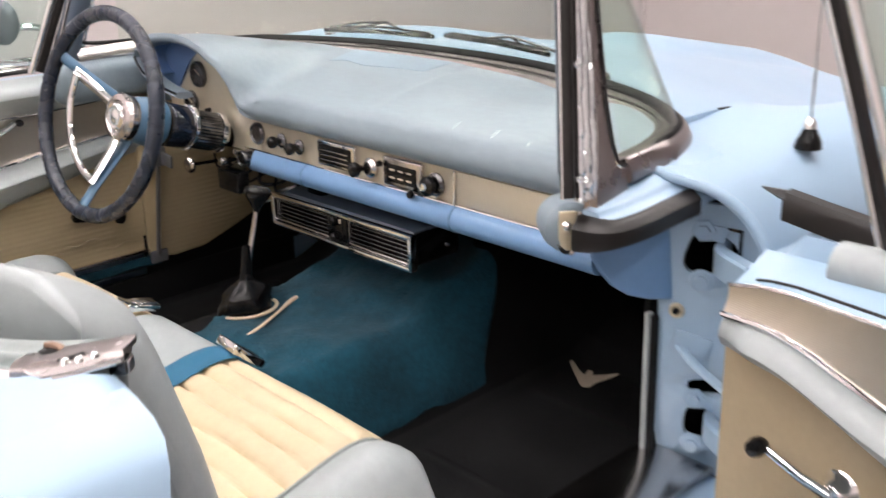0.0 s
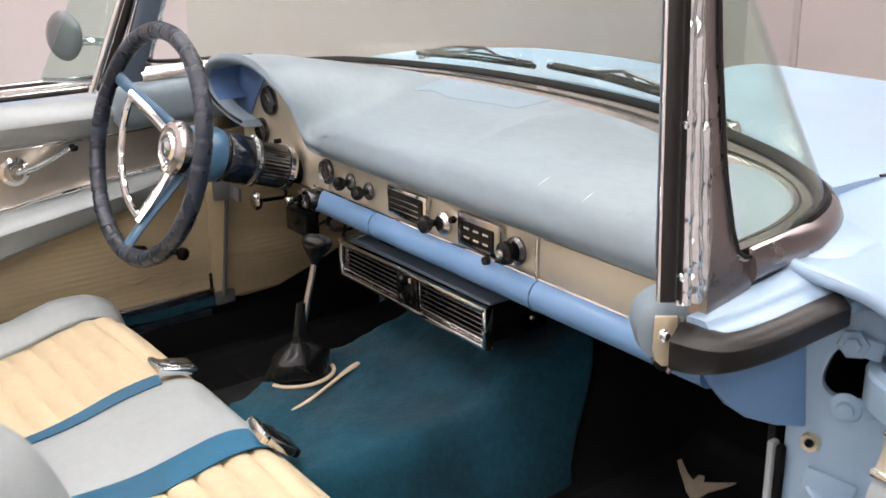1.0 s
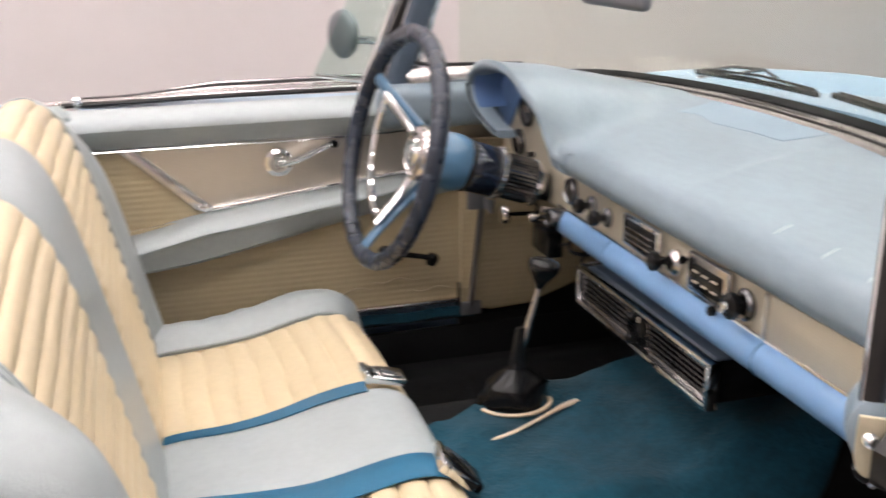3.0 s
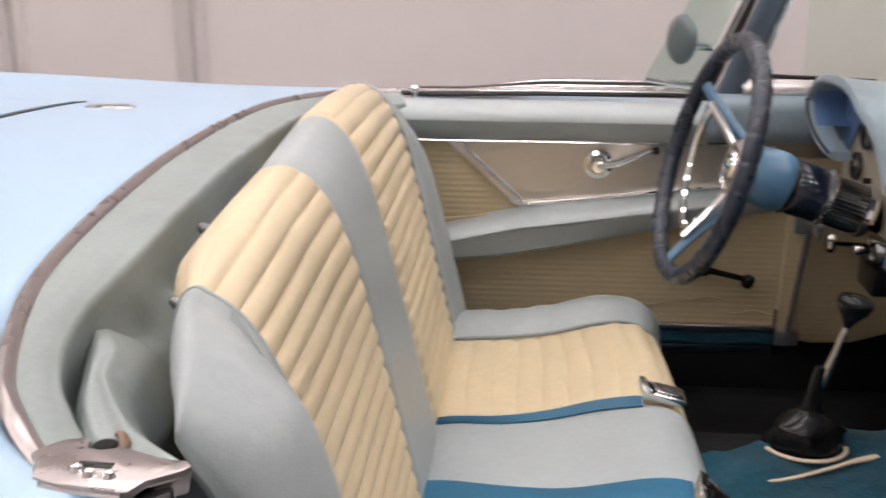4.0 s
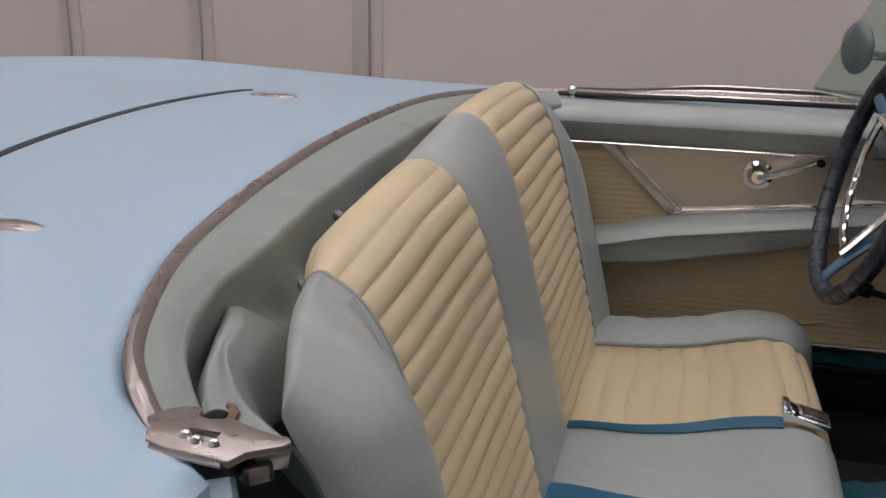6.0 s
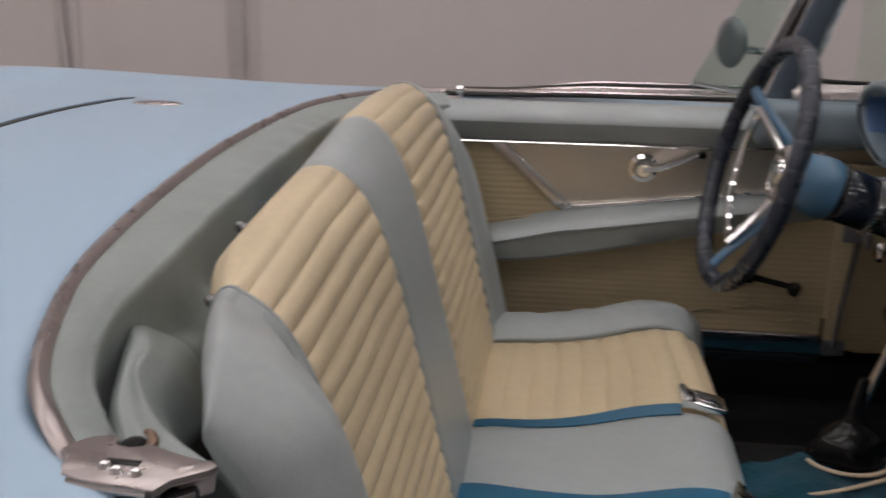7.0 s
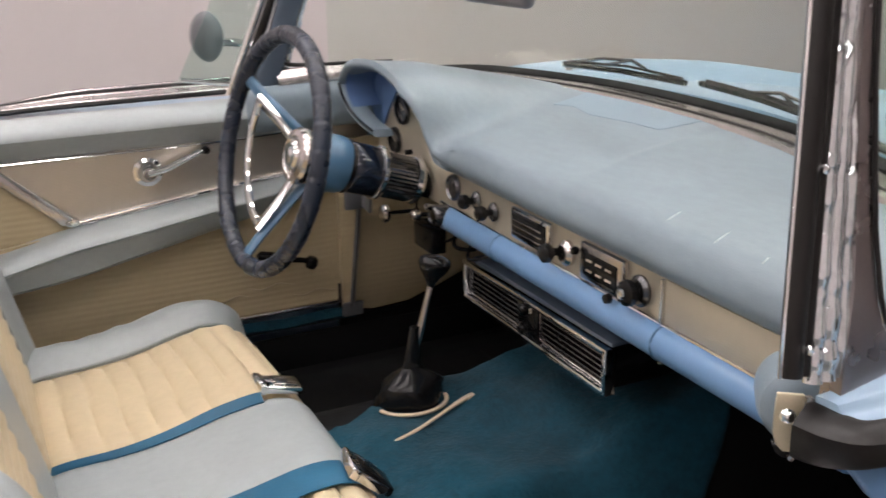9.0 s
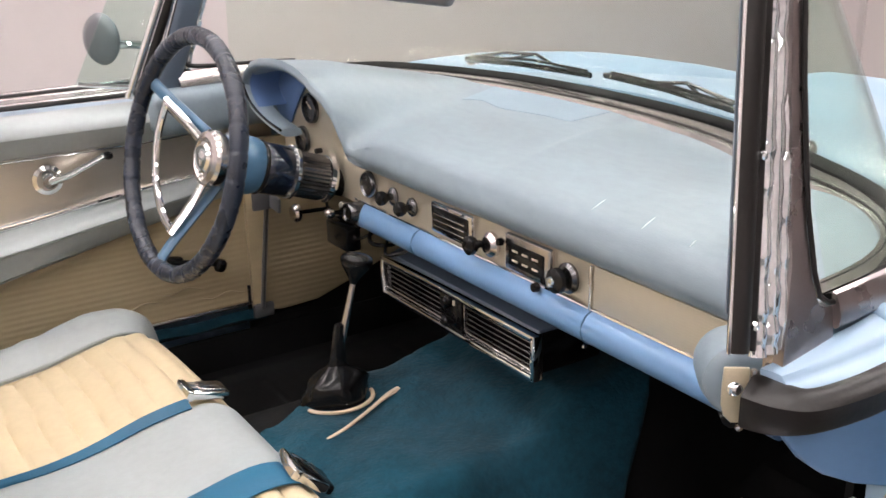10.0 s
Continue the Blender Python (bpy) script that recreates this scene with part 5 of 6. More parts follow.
bk = part("buckle", merged(box(q + bt @ Vector((-0.026, 0, 0.0)), (0.016, 0.062, 0.016), 0.003, bt), box(q + bt @ Vector((0.0, -0.028, 0)), (0.05, 0.006, 0.014), 0.002, bt), box(q + bt @ Vector((0.0, 0.028, 0)), (0.05, 0.006, 0.014), 0.002, bt)), CHROME, belt2, "chrome buckle frame")
part("buckle_cover", box(q + bt @ Vector((0.010, 0, 0)), (0.056, 0.050, 0.015), 0.005, bt), BLACK, bk, "black buckle body")

# ---- dashboard ----
dash = cpart("dashboard", prism([(0.365, 0.800), (-0.600, 0.800), (-0.600, 0.872), (0.365, 0.878)], 0.03, "x", 0.302), DASH_ALU, "vintage dashboard with a ribbed metal fascia")


def dpart(name, bm, mat, label="", parent=None, sharp=38):
    ob = part(name, bm, mat, dash if parent is None else parent, label, sharp)
    if parent is None:
        ob.matrix_parent_inverse = Matrix()
    return ob


dash.location.z = 0.006


HOOD_LIP = [(0.245, 0.898), (0.258, 0.9051), (0.27, 0.9265), (0.281, 0.955), (0.3, 0.9852), (0.336, 1.0092), (0.385, 1.0217), (0.43, 1.0262), (0.48, 1.0244), (0.53, 1.019), (0.57, 1.0084), (0.595, 0.9932), (0.607, 0.9754)]


def pad_ring2(y):
    """Section of the dash top: a padded nose that rises into the hood over the instruments."""
    xb = ws_x(y) - 0.032
    zb = ws_z(y) + 0.002
    e = smoothstep(0.50, 0.66, -y)
    d = xb - 0.30
    low = [(0.312, 0.866), (0.292, 0.872), (0.280, 0.884), (0.276, 0.898), (0.282, 0.915), (0.298, 0.932), (0.30 + d * 0.20, 0.947), (0.30 + d * 0.42, 0.962), (0.30 + d * 0.66, 0.973), (0.30 + d * 0.85, 0.9775), (xb, zb - 0.002), (xb, 0.94), (0.36, 0.86)]
    lip = lerp_table(HOOD_LIP, y)
    r = (lip - 0.898) / 0.128
    nose = 0.231 + 0.030 * (1 - smoothstep(0.25, 0.33, y))
    high = [(0.300, lip - 0.015), (0.262, lip - 0.014), (nose + 0.010, lip - 0.011), (nose, lip - 0.003), (nose + 0.003, lip + 0.005), (nose + 0.016, lip + 0.010)]
    crown = [1.036, 1.024, 1.003, 0.984, zb - 0.002]
    for k in range(5):
        x, z = low[6 + k]
        w = (0.45, 0.9, 1, 1, 1)[k]
        ratio = max(r, 0) * (1 - w) + w * smoothstep(0.06, 0.42, y) * (1 - 0.5 * smoothstep(0.55, 0.64, y))
        high.append((x, z + ratio * (crown[k] - z)))
    high += [(xb, 0.94), (0.36, 0.90)]
    m = smoothstep(0.225, 0.265, y)
    pts = []
    for k, ((a, b), (c, g)) in enumerate(zip(low, high)):
        f = m if k < 5 or k > 10 else (1.0 if k > 5 else smoothstep(0.17, 0.27, y))
        pts.append((a + (c - a) * f, y, b + (g - b) * f - 0.012 * e * (b - 0.86) / 0.1))
    return pts


PAD_Y = steps(-0.665, 0.607, 160)
bm = loft([spline(pad_ring2(y), 3) for y in PAD_Y])
bm.verts.index_update()
blend = [v for v in bm.verts if -0.10 < v.co.y < 0.603 and 15 <= v.index % 37 <= 28]
for _ in range(400):
    bmesh.ops.smooth_vert(bm, verts=blend, factor=0.5, use_axis_x=False, use_axis_y=False, use_axis_z=True)
PAD_TREE = BVHTree.FromBMesh(bm)
dpart("dash_pad", bm, PAD, "grey-blue padded vinyl dash top and instrument hood", sharp=60)


def rail_ring(y):
    return [(0.345, y, 0.7625)] + [(0.3045 - 0.024 * math.sin(math.pi * k / 14) ** 0.85, y, 0.7845 - 0.0225 * math.cos(math.pi * k / 14)) for k in range(15)] + [(0.345, y, 0.807)]


dpart("lower_rail", loft([rail_ring(y) for y in steps(0.275, -0.616, 30)]), PAINT_DASH, "rounded mid blue painted lower rail")
dpart("rail_joint", tube([(a - 0.0008, -0.318, c) for a, _, c in rail_ring(0)[1:16]], 0.0012, 6), COLUMN)
dpart("rail_joint", tube([(a - 0.0008, 0.09, c) for a, _, c in rail_ring(0)[1:16]], 0.0010, 6), COLUMN)
dpart("fascia_strip", tube([(0.298, 0.300, 0.8085), (0.298, -0.60, 0.8085)], 0.0028, 8), CHROME, "chrome strip below the fascia")
dpart("glovebox_door", prism([(-0.322, 0.812), (-0.592, 0.812), (-0.592, 0.868), (-0.322, 0.868)], 0.006, "x", 0.2965, 0.0015), DASH_ALU, "beige metal glovebox door")
dpart("fascia_edge", box((0.2965, -0.317, 0.838), (0.006, 0.004, 0.058), 0.001), CHROME)


def pad_top(f, y, lift):
    """A place on the upper side of the dash pad, f from its front edge to the glass."""
    ring_at = pad_ring2(y)[5:11]
    x = ring_at[0][0] + (ring_at[-1][0] - ring_at[0][0]) * f
    spot = PAD_TREE.ray_cast(Vector((x, y, 1.3)), Vector((0, 0, -1)))[0]
    return (x, y, spot.z + lift)


# Bluer patch of the pad near the glass, with an uneven front edge.
def patch(u, v):
    y = 0.222 * (1 - u) + (-0.030 - 0.034 * v) * u
    f0, f1 = 0.66 + 0.05 * u + 0.03 * noise.noise(Vector((u * 4, 1, 4))), 0.93
    return pad_top(f0 + (f1 - f0) * v + 0.008 * math.sin(u * 9), y, 0.0007)


dpart("bluer_patch", sheet(patch, steps(0, 1, 60), steps(0, 1, 10), (0, 0, -0.002)), BLUER, "bluer patch of the dash top")
# Three thin pale streaks laid on the front of the pad.
for f, y, dx, dy in ((0.03, -0.305, 0.10, 0.004), (0.02, -0.395, 0.11, 0.004), (0.015, -0.472, 0.06, 0.002)):
    dpart("pale_streak", tube([pad_top(f + dx * k / 4, y + dy * k / 4, 0.0002) for k in range(5)], [0.0002, 0.0006, 0.0007, 0.0006, 0.0002], 6), PALE_STREAK)


def turned(name, profile, at, mat, parent=None, label="", axis=(-1, 0, 0.05), n=24):
    return dpart(name, lathe(profile, at, axis, n), mat, label, parent)


KNOB = [(0.006, 0.0), (0.006, 0.008), (0.011, 0.009), (0.014, 0.014), (0.0135, 0.021), (0.008, 0.025), (0.0, 0.026)]
clock = turned("clock", [(0.023, 0.0), (0.023, 0.004), (0.020, 0.008), (0.017, 0.004), (0.0, 0.004)], (0.300, 0.252, 0.844), SMOKE, label="round chrome-ringed clock")
turned("dial", [(0.016, 0.0), (0.016, 0.0005), (0.0, 0.0005)], (0.2952, 0.252, 0.844), DIAL, clock)
for y, z in ((0.170, 0.842), (0.112, 0.838)):
    k = turned("control_knob", [(r * 0.85, h) for r, h in KNOB], (0.292, y, z), BLACK, label="black turned control knob")
    turned("knob_collar", [(0.015, 0.0), (0.015, 0.003), (0.010, 0.007), (0.005, 0.009)], (0.299, y, z), SMOKE, k)
radio = dpart("radio", box((0.296, -0.008, 0.842), (0.010, 0.110, 0.048), 0.004), CHROME, "old dash radio with a chrome frame")
dpart("radio_face", box((0.2905, -0.008, 0.842), (0.004, 0.094, 0.036), 0.0015), BLACK, "", radio)
for i in range(3):
    dpart("radio_bar", box((0.288, -0.008, 0.832 + 0.009 * i), (0.003, 0.080, 0.0022), 0.0006), STEEL, "", radio)
k = turned("control_knob", KNOB, (0.292, -0.082, 0.832), BLACK, label="black turned radio knob")
turned("knob_collar", [(0.018, 0.0), (0.018, 0.006), (0.012, 0.012), (0.006, 0.012)], (0.299, -0.104, 0.836), STEEL, k)
heat = dpart("heater_control", box((0.296, -0.192, 0.840), (0.010, 0.100, 0.052), 0.004), STEEL, "heater control panel with white marks")
dpart("heater_face", box((0.2905, -0.192, 0.839), (0.004, 0.076, 0.032), 0.0015), BLACK, "", heat)
for i in range(2):
    for j in range(3):
        dpart("mark", box((0.2880, -0.170 - 0.022 * j, 0.846 - 0.014 * i), (0.0012, 0.012, 0.0028), 0.0003), EMBLEM, "", heat)
dpart("slider_knob", lathe([(0.0, 0.012), (0.005, 0.011), (0.006, 0.004), (0.003, 0.0)], (0.292, -0.140, 0.852), (-1, 0, 0), 14), BLACK, "", heat)
dpart("slider_knob", lathe([(0.0, 0.012), (0.006, 0.011), (0.007, 0.004), (0.003, 0.0)], (0.290, -0.222, 0.812), (-1, 0, 0), 14), BLACK, "", heat)
big = turned("control_knob", [(r * 1.2, h) for r, h in KNOB], (0.296, -0.270, 0.836), BLACK, label="large black knob with a chrome tip")
turned("knob_collar", [(0.0205, 0.0), (0.0205, 0.004), (0.016, 0.008), (0.008, 0.008)], (0.300, -0.270, 0.836), SMOKE, big)
turned("knob_tip", [(0.007, 0.0), (0.006, 0.003), (0.0, 0.004)], (0.2695, -0.270, 0.8373), CHROME, big)
key = turned("ignition_lock", [(0.018, -0.02), (0.018, 0.008), (0.015, 0.012), (0.011, 0.008), (0.0, 0.008)], (0.280, 0.276, 0.792), SMOKE, label="dark plated ignition lock")
turned("key_slot", [(0.010, 0.0), (0.009, 0.004), (0.0, 0.004)], (0.2725, 0.276, 0.7925), BLACK, key)
dpart("switch_lever", tube([(0.290, 0.290, 0.800), (0.272, 0.289, 0.804), (0.262, 0.287, 0.807)], [0.004, 0.005, 0.006], 8), STEEL)
for y, z, x, r in ((0.470, 0.747, 0.270, 1.2), (0.346, 0.775, 0.278, 0.62)):
    k = turned("pull_knob", [(0.010 * r, 0.0), (0.014 * r, 0.004), (0.015 * r, 0.011), (0.012 * r, 0.016), (0.006 * r, 0.018), (0.0, 0.018)], (x, y, z), STEEL, label="chrome pull knob under the dash")
    turned("knob_shaft", [(0.004, -0.060), (0.004, 0.002)], (x, y, z), BLACK, k)

# inside of the instrument hood and its gauges
LIP = [(0.445, 0.905), (0.50, 0.912), (0.55, 0.925), (0.588, 0.945), (0.605, 0.972)] + [(a, b) for a, b in reversed(HOOD_LIP[2:12])]
LIP_PTS, _ = along(spline([(0, a, b) for a, b in LIP], 6), 56)
WALL_PTS = [p for p in LIP_PTS if p.z > 0.938 or p.y > 0.565]


def hood_ring(x, shrink):
    return [Vector((x + 0.018 * smoothstep(0.33, 0.28, p.y), 0.43 + (p.y - 0.43) * (1 - shrink / 0.15), 0.945 + (p.z - 0.945) * (1 - shrink / 0.085))) for p in WALL_PTS]


dpart("hood_lining", loft([hood_ring(x, g) for x, g in ((0.241, 0.010), (0.26, 0.012), (0.285, 0.014), (0.312, 0.020))], closed=False), LINING, "deep blue inside of the instrument hood")
dpart("hood_back", prism([(0.473, 0.975), (0.494, 0.955), (0.512, 0.936), (0.538, 0.905), (0.560, 0.885), (0.612, 0.930), (0.612, 0.985), (0.58, 1.005), (0.50, 1.012), (0.43, 1.0)], 0.003, "x", 0.2955), LINING, "deep blue back of the instrument hood")
LOW = [p for p in LIP_PTS if p.z < 0.975 and p.y > 0.42]
rings = []
for k, p in enumerate(LOW):
    w = 0.55 + 0.45 * smoothstep(0, 6, k)
    rings.append([Vector((0.236 + a, p.y + b * 0.3, p.z - 0.002 + b)) for a, b in [(0.0, -0.004 * w), (-0.006, 0.002), (-0.002, 0.008), (0.010, 0.009), (0.034, 0.006), (0.037, -0.008 * w), (0.022, -0.011 * w), (0.006, -0.009 * w)]])
dpart("hood_lower_lip", loft(rings), PAD, "padded lower lip of the instrument hood")
dpart("hood_beading", tube([Vector((0.2315, p.y, p.z + 0.006)) for p in LOW], 0.0028, 6), BLACK)
cluster = dpart("instrument_panel", prism([(0.60, 0.985), (0.61, 0.94), (0.60, 0.90), (0.585, 0.868), (0.575, 0.80), (0.25, 0.80), (0.25, 0.89), (0.285, 0.930), (0.312, 0.962), (0.35, 0.985), (0.42, 0.992)], 0.012, "x", 0.300), DASH_ALU, "ribbed metal instrument panel")
dpart("lower_fascia", prism([(0.61, 0.80), (0.26, 0.80), (0.26, 0.875), (0.61, 0.890)], 0.01, "x", 0.312), DASH_ALU)
for y, z, r in ((0.456, 0.941, 0.026), (0.496, 0.877, 0.023)):
    dpart("gauge", lathe([(r * 1.08, 0.0), (r * 1.08, 0.006), (r, 0.010), (r * 0.88, 0.010), (r * 0.82, 0.003), (0.0, 0.003)], (0.301, y, z), (-1, 0, 0), 28), SMOKE, "round chrome-ringed gauge", cluster)
    dpart("gauge_face", lathe([(r * 0.8, 0.0), (r * 0.8, 0.0008), (0.0, 0.0008)], (0.2975, y, z), (-1, 0, 0), 24), DIAL, "", cluster)
    dpart("gauge_needle", box((0.2960, y + r * 0.2, z + r * 0.15), (0.001, r * 0.75, 0.0015), 0, Euler((0.6, 0, 0)).to_matrix()), EMBLEM, "", cluster)
dpart("trip_knob", lathe([(0.0, 0.014), (0.005, 0.013), (0.005, 0.0)], (0.301, 0.428, 0.868), (-1, 0, 0), 12), BLACK, "", cluster)
dpart("dash_side_pad", box((0.212, 0.655, 0.926), (0.296, 0.058, 0.088), 0.026, seg=4), PAD, "grey-blue padded dash end")
rings = []
for p in spline([(0.128, 0.656, 0.970), (0.18, 0.656, 0.972), (0.26, 0.652, 0.973), (0.36, 0.640, 0.974)], 6):
    rings.append([p + Vector((0, a, b)) for a, b in ((0.012, -0.002), (-0.004, 0.0), (-0.008, 0.006), (-0.006, 0.014), (0.0, 0.024), (0.004, 0.031), (0.012, 0.033))])
cpart("cowl_moulding", loft(rings), STEEL, "bright chrome garnish moulding")
cpart("corner_gasket", tube(spline([(0.158, 0.664, 1.10), (0.146, 0.664, 1.06), (0.141, 0.664, 1.030), (0.152, 0.664, 1.013), (0.20, 0.662, 1.008), (0.27, 0.660, 1.006), (0.36, 0.648, 1.004)], 5), 0.0042, 8), SEAL, "black gasket at the corner of the glass")

# ---- steering ----
WC = Vector((0.024, 0.374, 0.917))
AX = Vector((-0.962, -0.080, 0.260)).normalized()
SIDE_V = Vector((-0.083, 0.9966, 0)).normalized()
UP_V = AX.cross(SIDE_V)
if UP_V.z < 0:
    UP_V = -UP_V
RIM = 0.192


def wheel_at(a, r, d):
    return WC + (SIDE_V * math.cos(a) + UP_V * math.sin(a)) * r - AX * d


pts = [wheel_at(2 * math.pi * k / 420, RIM, 0) for k in range(420)]
rad = [0.0146 * (1 + 0.015 * math.sin(k * 0.21)) - (0.0011 if k % 14 == 0 else (0.0005 if k % 14 == 1 else (-0.0004 if k % 14 in (2, 3) else 0))) for k in range(420)]
wheel = cpart("steering_wheel", tube(pts, rad, 14, closed=True, up=tuple(AX)), WRAP, "steering wheel with a navy leather-wrapped rim")


def wsub(name, bm, mat, label=""):
    return part(name, bm, mat, wheel, label)


A1, A2 = radians(33), radians(-82)
for a in (A1, A2):
    line = [wheel_at(a, r, d) for r, d in ((0.020, 0.088), (0.05, 0.074), (0.10, 0.046), (0.15, 0.018), (0.188, 0.001))]
    wsub("spoke", tube(spline(line, 4), 0.0125, 10, flat=0.55, up=tuple(AX)), COLUMN, "blue painted spoke")
    line = [wheel_at(a, r, d) for r, d in ((0.034, 0.052), (0.07, 0.040), (0.10, 0.027), (0.135, 0.010))]
    wsub("spoke_trim", tube(spline(line, 4), 0.0108, 8, flat=0.45, up=tuple(AX)), CHROME, "chrome spoke trim")
arc = [wheel_at(A2 + (A1 - A2) * k / 30, 0.128 - 0.006 * math.sin(math.pi * k / 30), 0.012) for k in range(31)]
wsub("horn_ring", tube(arc, 0.0085, 10, flat=0.7, up=tuple(AX)), CHROME, "chrome half horn ring")
hubc = wheel_at(0, 0.0, 0.050)
wsub("hub", lathe([(0.040, -0.024), (0.047, -0.010), (0.048, 0.002), (0.044, 0.008), (0.034, 0.011), (0.030, 0.006), (0.0, 0.006)], hubc, AX, 32), STEEL, "bright round hub")
wsub("badge", lathe([(0.028, 0.0), (0.027, 0.006), (0.022, 0.010), (0.014, 0.008), (0.008, 0.010), (0.0, 0.011)], hubc + AX * 0.006, AX, 24), CHROME, "clear round badge")
CB = Vector((0.300, 0.370, 0.830))
CA = (CB - hubc).normalized()
column = cpart("steering_column", lathe([(0.030, 0.004), (0.038, 0.012), (0.045, 0.03), (0.049, 0.055), (0.049, 0.072), (0.044, 0.084)], hubc, CA, 32), COLUMN, "blue painted steering column bell")


def colsub(name, prof, mat, label="", n=32):
    return part(name, lathe(prof, hubc, CA, n), mat, column, label)


colsub("collar", [(0.045, 0.083), (0.047, 0.086), (0.045, 0.090)], BLACK, "thin black collar")
colsub("signal_housing", [(0.041, 0.089), (0.044, 0.093), (0.044, 0.140), (0.038, 0.148)], NAVY, "dark blue signal housing")
colsub("flange", [(0.043, 0.140), (0.0475, 0.142), (0.0475, 0.147), (0.044, 0.151), (0.036, 0.152)], CHROME, "chrome flange")
flutes = []
for h in (0.150, 0.155, 0.205, 0.208):
    flutes.append([hubc + Vector((0, 0, 1)).rotation_difference(CA) @ Vector(((0.040 if h in (0.155, 0.205) else 0.034) * (1 - 0.045 * (k % 2)) * math.cos(2 * math.pi * k / 72), (0.040 if h in (0.155, 0.205) else 0.034) * (1 - 0.045 * (k % 2)) * math.sin(2 * math.pi * k / 72), h)) for k in range(72)])
part("fluted_sleeve", loft(flutes), SMOKE, column, "dark plated fluted locking sleeve", 20)
colsub("end_ring", [(0.036, 0.207), (0.041, 0.209), (0.043, 0.216), (0.040, 0.222), (0.034, 0.224)], CHROME, "chrome end ring")
colsub("column_tube", [(0.026, 0.20), (0.026, 0.30), (0.02, 0.60)], BLACK, "black column tube")
part("signal_lever", tube([hubc + CA * 0.125 + Vector((0, 0.04, 0)), hubc + CA * 0.120 + Vector((-0.01, 0.10, 0.02)), hubc + CA * 0.115 + Vector((-0.02, 0.15, 0.035))], [0.004, 0.0035, 0.006], 8), CHROME, column)

# ---- under-dash air conditioner ----
ac = thing("air_conditioner", "black under-dash air conditioner with chrome-framed louvred vents", "air conditioner", (0.37, 0.03, 0.655))


def apart(name, bm, mat, label="", parent=None):
    ob = part(name, bm, mat, ac if parent is None else parent, label)
    if parent is None:
        ob.matrix_parent_inverse = Matrix.Translation((-0.37, -0.03, -0.655))
    return ob


Y0, Y1, Z0, Z1, XF = 0.233, -0.193, 0.661, 0.730, 0.312
apart("body", box((0.375, (Y0 + Y1) / 2, (Z0 + Z1) / 2 + 0.002), (0.115, Y0 - Y1 - 0.012, Z1 - Z0 - 0.006), 0.006), BLACK, "black metal case")
frame_bar = [box((XF, (Y0 + Y1) / 2, Z1 - 0.004), (0.018, Y0 - Y1, 0.009), 0.002), box((XF, (Y0 + Y1) / 2, Z0 + 0.004), (0.018, Y0 - Y1, 0.009), 0.002), box((XF, Y0 - 0.004, (Z0 + Z1) / 2), (0.018, 0.009, Z1 - Z0), 0.002), box((XF, Y1 + 0.004, (Z0 + Z1) / 2), (0.018, 0.009, Z1 - Z0), 0.002)]
# Slate blue sheet laid over the top of the black case.
apart("top_cover", box((0.375, (Y0 + Y1) / 2, Z1 + 0.001), (0.112, Y0 - Y1 - 0.016, 0.006), 0.002), POST_BLUE, "slate blue top cover")
apart("front_frame", merged(*frame_bar), CHROME, "chrome front frame")
ctrl = apart("control_plate", box((XF + 0.002, 0.022, 0.6955), (0.014, 0.060, 0.054), 0.003), BLACK, "black control plate")
for z in (0.712, 0.680):
    part("knob", lathe([(0.009, 0.0), (0.009, 0.010), (0.006, 0.013), (0.0, 0.013)], (XF - 0.004, 0.026, z), (-1, 0, 0), 16), BLACK, ctrl)
part("pointer", box((XF - 0.006, 0.010, 0.714), (0.003, 0.003, 0.008), 0.0005), EMBLEM, ctrl)
for c, w in ((0.140, 0.172), (-0.096, 0.172)):
    g = apart("vent", merged(box((XF + 0.004, c, Z1 - 0.012), (0.010, w, 0.003), 0.001), box((XF + 0.004, c, Z0 + 0.012), (0.010, w, 0.003), 0.001), box((XF + 0.004, c + w / 2, 0.6955), (0.010, 0.003, 0.046), 0.001), box((XF + 0.004, c - w / 2, 0.6955), (0.010, 0.003, 0.046), 0.001)), STEEL, "louvred air vent")
    for i in range(5):
        part("slat", box((XF + 0.004, c, 0.6785 + 0.0085 * i), (0.012, w - 0.004, 0.0020), 0.0007, Euler((0, 0.35, 0)).to_matrix()), SMOKE, g)
    for k in range(5):
        part("vane", box((XF + 0.014, c + (k - 2) * 0.033, 0.6955), (0.010, 0.002, 0.044), 0), BLACK, g)
apart("bracket", box((0.37, 0.14, 0.746), (0.05, 0.05, 0.034), 0.006), BLACK, "black mounting bracket")
apart("side_screw", lathe([(0.0, 0.003), (0.004, 0.002), (0.005, 0.0)], (0.40, -0.188, 0.690), (0, -1, 0), 10), CHROME)

# ---- gear lever ----
gear = thing("gear_lever", "floor gear lever with a black knob and crumpled boot", "gear lever", (0.150, 0.120, 0.55))


def gpart(name, bm, mat, label="", sharp=38):
    ob = part(name, bm, mat, gear, label, sharp)
    ob.matrix_parent_inverse = Matrix.Translation((-0.150, -0.120, -0.55))
    return ob


rings = []
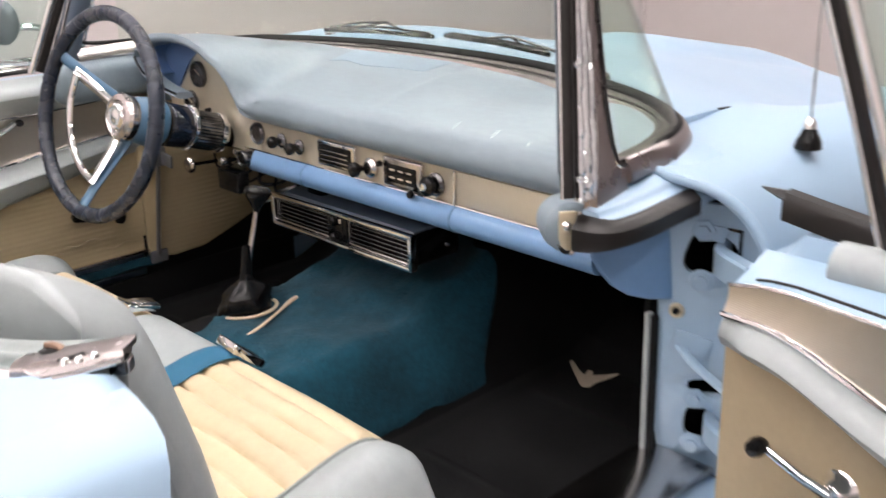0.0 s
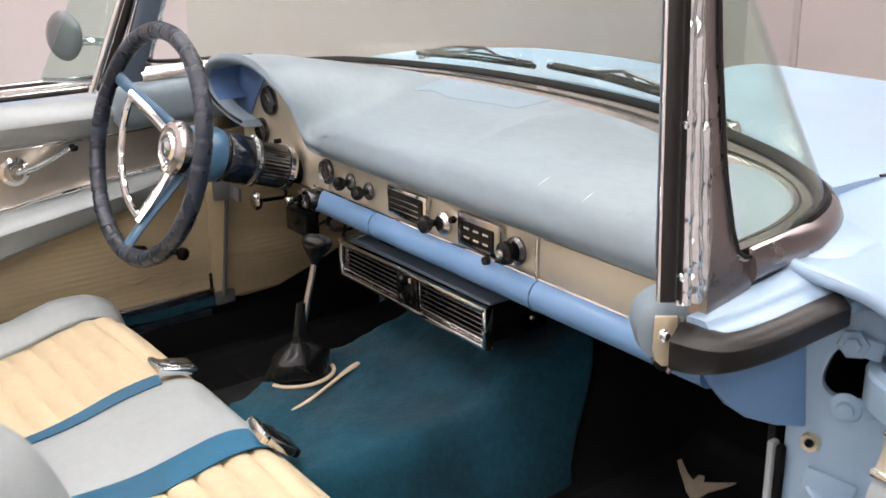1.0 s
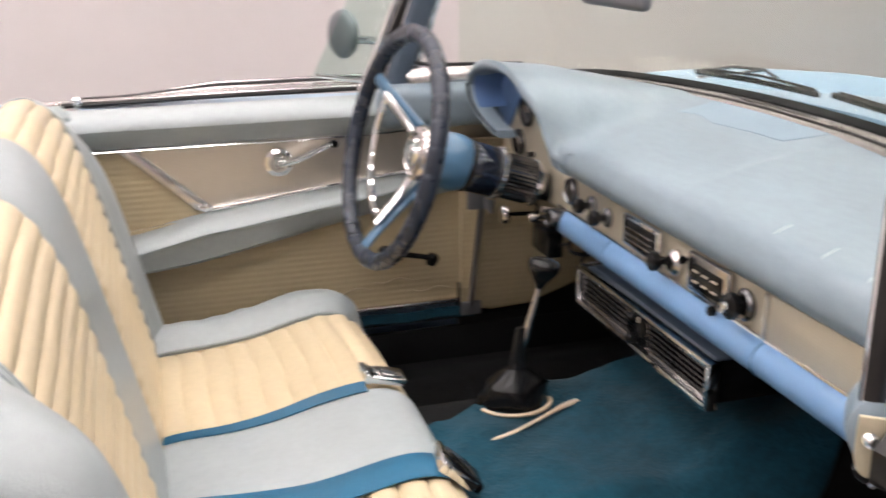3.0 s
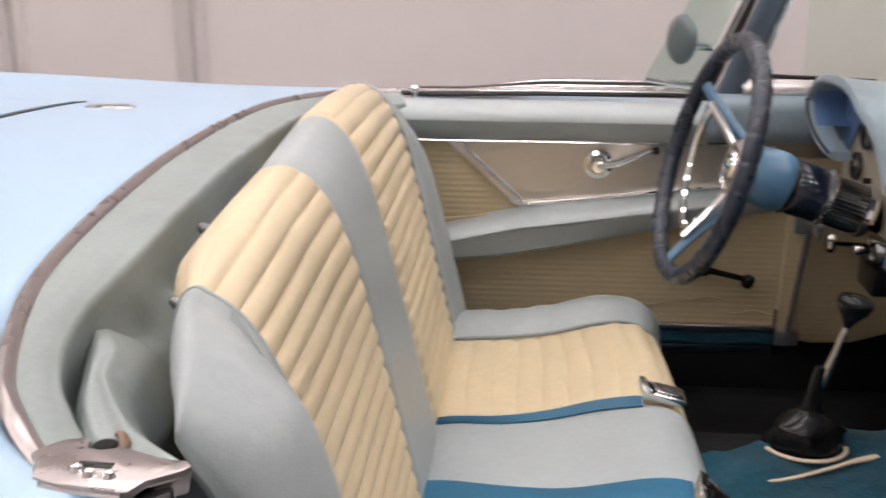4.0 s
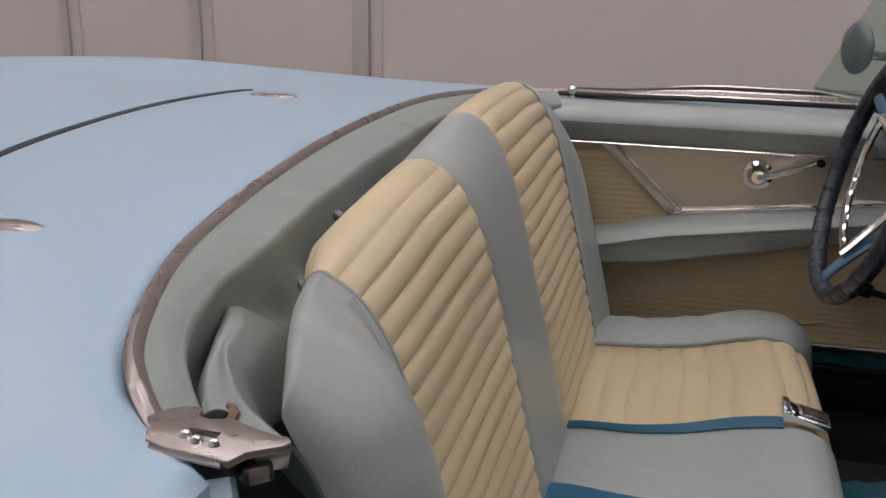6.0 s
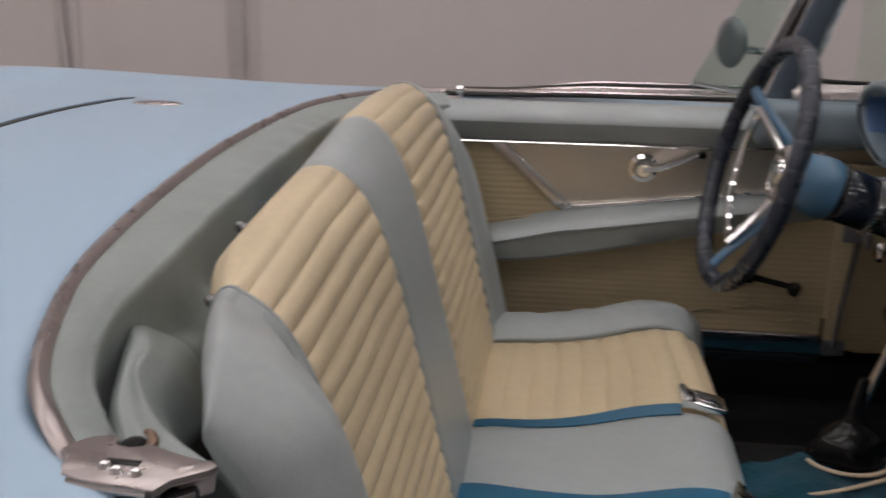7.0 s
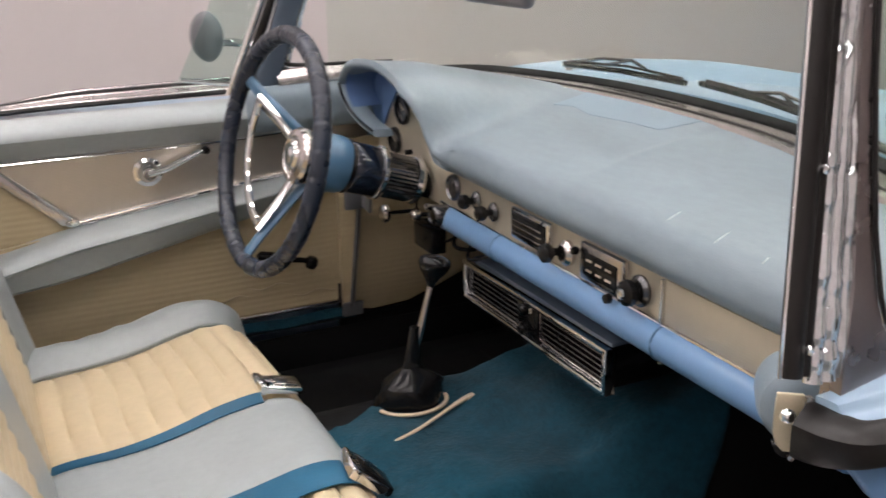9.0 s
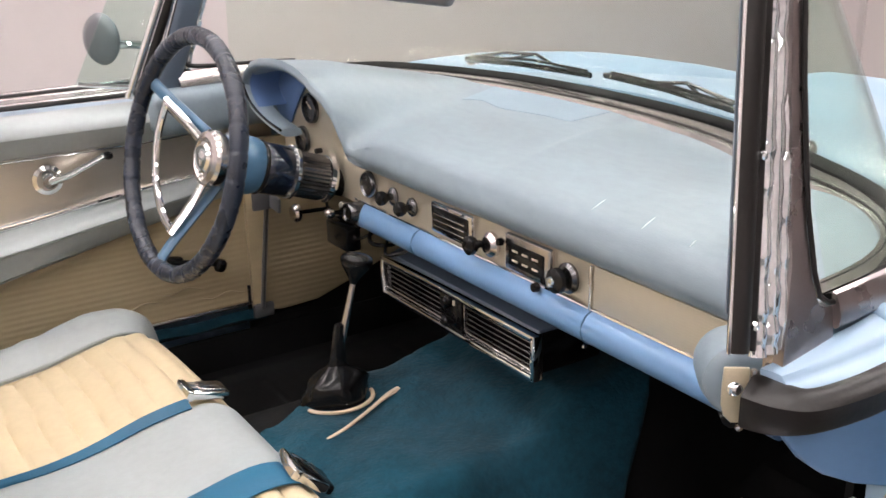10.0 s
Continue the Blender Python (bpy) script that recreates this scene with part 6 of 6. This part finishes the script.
for h, r in ((0.0, 0.050), (0.004, 0.053), (0.012, 0.050), (0.022, 0.052), (0.032, 0.046), (0.042, 0.046), (0.050, 0.038), (0.058, 0.030), (0.066, 0.018), (0.074, 0.013), (0.086, 0.0115), (0.104, 0.0105), (0.122, 0.0095), (0.138, 0.0075)):
    c = Vector((0.150 + 0.08 * h, 0.120 - 0.05 * h, 0.553 + h))
    rings.append([c + Vector((1.05 * r * (1 + 0.09 * math.sin(5 * a + h * 60) + 0.05 * math.sin(3 * a - h * 90)) * math.cos(a), 0.85 * r * (1 + 0.09 * math.sin(4 * a + h * 70)) * math.sin(a), -0.012)) for a in [2 * math.pi * k / 32 for k in range(32)]])
gpart("boot", loft(rings), BLACK, "crumpled black leather boot", 60)
gpart("shaft", tube([(0.152, 0.114, 0.615), (0.166, 0.113, 0.66), (0.180, 0.113, 0.71), (0.190, 0.113, 0.748)], [0.0060, 0.0066, 0.0056, 0.0050], 10), STEEL, "bright metal shaft")
gpart("knob", lathe([(0.006, -0.026), (0.008, -0.020), (0.014, -0.010), (0.0215, 0.000), (0.0250, 0.008), (0.0255, 0.013), (0.0235, 0.018), (0.017, 0.021), (0.008, 0.0225), (0.0, 0.0228)], (0.194, 0.113, 0.766), (0.22, 0, 1), 36), BLACK, "glossy black flared knob", 70)
ring_pts = [(0.150 + 0.058 * math.cos(a), 0.112 + 0.049 * math.sin(a), tunnel(0.15 + 0.058 * math.cos(a), 0.112 + 0.049 * math.sin(a)) + 0.008) for a in [radians(195 + 160 * k / 24) for k in range(25)]]
cpart("boot_binding", tube(ring_pts, 0.0036, 8, flat=0.8), TRIM_BEIGE, "beige carpet binding round the boot")
bind = [Vector((0.045 + 0.20 * k / 20, -0.004 + 0.075 * k / 20 + 0.010 * smoothstep(12, 20, k) - 0.006 * math.sin(k * 0.3), 0)) for k in range(21)]
cpart("carpet_binding", tube([(p.x, p.y, tunnel(p.x, p.y) + 0.008) for p in bind], [0.0034 + 0.0026 * smoothstep(14, 19, k) for k in range(21)], 8, flat=0.6), TRIM_BEIGE, "loose beige carpet binding")

# ---- wipers, washer, mirror ----
def wiper(pivot, a, b, hold, peak):
    """A blade from a to b, its bridge, and the arm from its pivot."""
    a, b, hold, peak, pivot = (Vector(v) for v in (a, b, hold, peak, pivot))
    blade = cpart("wiper", merged(tube([a, a.lerp(b, 0.5) + Vector((0.002, 0, 0.003)), b], 0.0034, 8, flat=1.5), tube([a.lerp(b, 0.04) + Vector((0.004, 0, 0.006)), hold + Vector((0.002, 0, 0.008)), a.lerp(b, 0.96) + Vector((0.004, 0, 0.006))], 0.0026, 6)), BLACK, "black wiper blade")
    cpart("blade_bridge", tube([hold + (a - b).normalized() * 0.05 + Vector((0, 0, 0.008)), peak, hold + (b - a).normalized() * 0.05 + Vector((0, 0, 0.008))], 0.0030, 6), SMOKE, "", blade)
    cpart("wiper_arm", tube([pivot, pivot.lerp(peak, 0.5) + Vector((0.004, 0, 0.006)), peak], [0.0075, 0.0045, 0.0032], 8, flat=0.7), SMOKE, "", blade)
    cpart("wiper_pivot", lathe([(0.012, 0.0), (0.012, 0.010), (0.008, 0.018), (0.0, 0.018)], pivot - Vector((0, 0, 0.012)), (0, 0, 1), 14), CHROME, "", blade)


wiper((0.640, 0.440, 1.004), (0.618, 0.431, 1.006), (0.628, 0.079, 1.019), (0.624, 0.235, 1.018), (0.624, 0.222, 1.038))
wiper((0.570, -0.405, 1.000), (0.628, 0.045, 1.024), (0.575, -0.280, 1.024), (0.604, -0.140, 1.024), (0.604, -0.160, 1.042))
cpart("washer_nozzle", lathe([(0.010, 0.0), (0.009, 0.004), (0.005, 0.008), (0.0, 0.009)], (0.548, 0.02, 0.972), (0, 0, 1), 14), CHROME, "chrome nozzle on the dash top")
mirror = cpart("rear_view_mirror", box((0.222, -0.045, 1.201), (0.022, 0.145, 0.056), 0.020, Euler((0, 0.15, 0.12)).to_matrix(), 4), MIRROR, "grey-backed rear-view mirror")
cpart("mirror_stem", tube([(0.232, -0.040, 1.205), (0.27, -0.03, 1.26), (0.372, -0.01, 1.342)], 0.006, 8), CHROME, "", mirror)
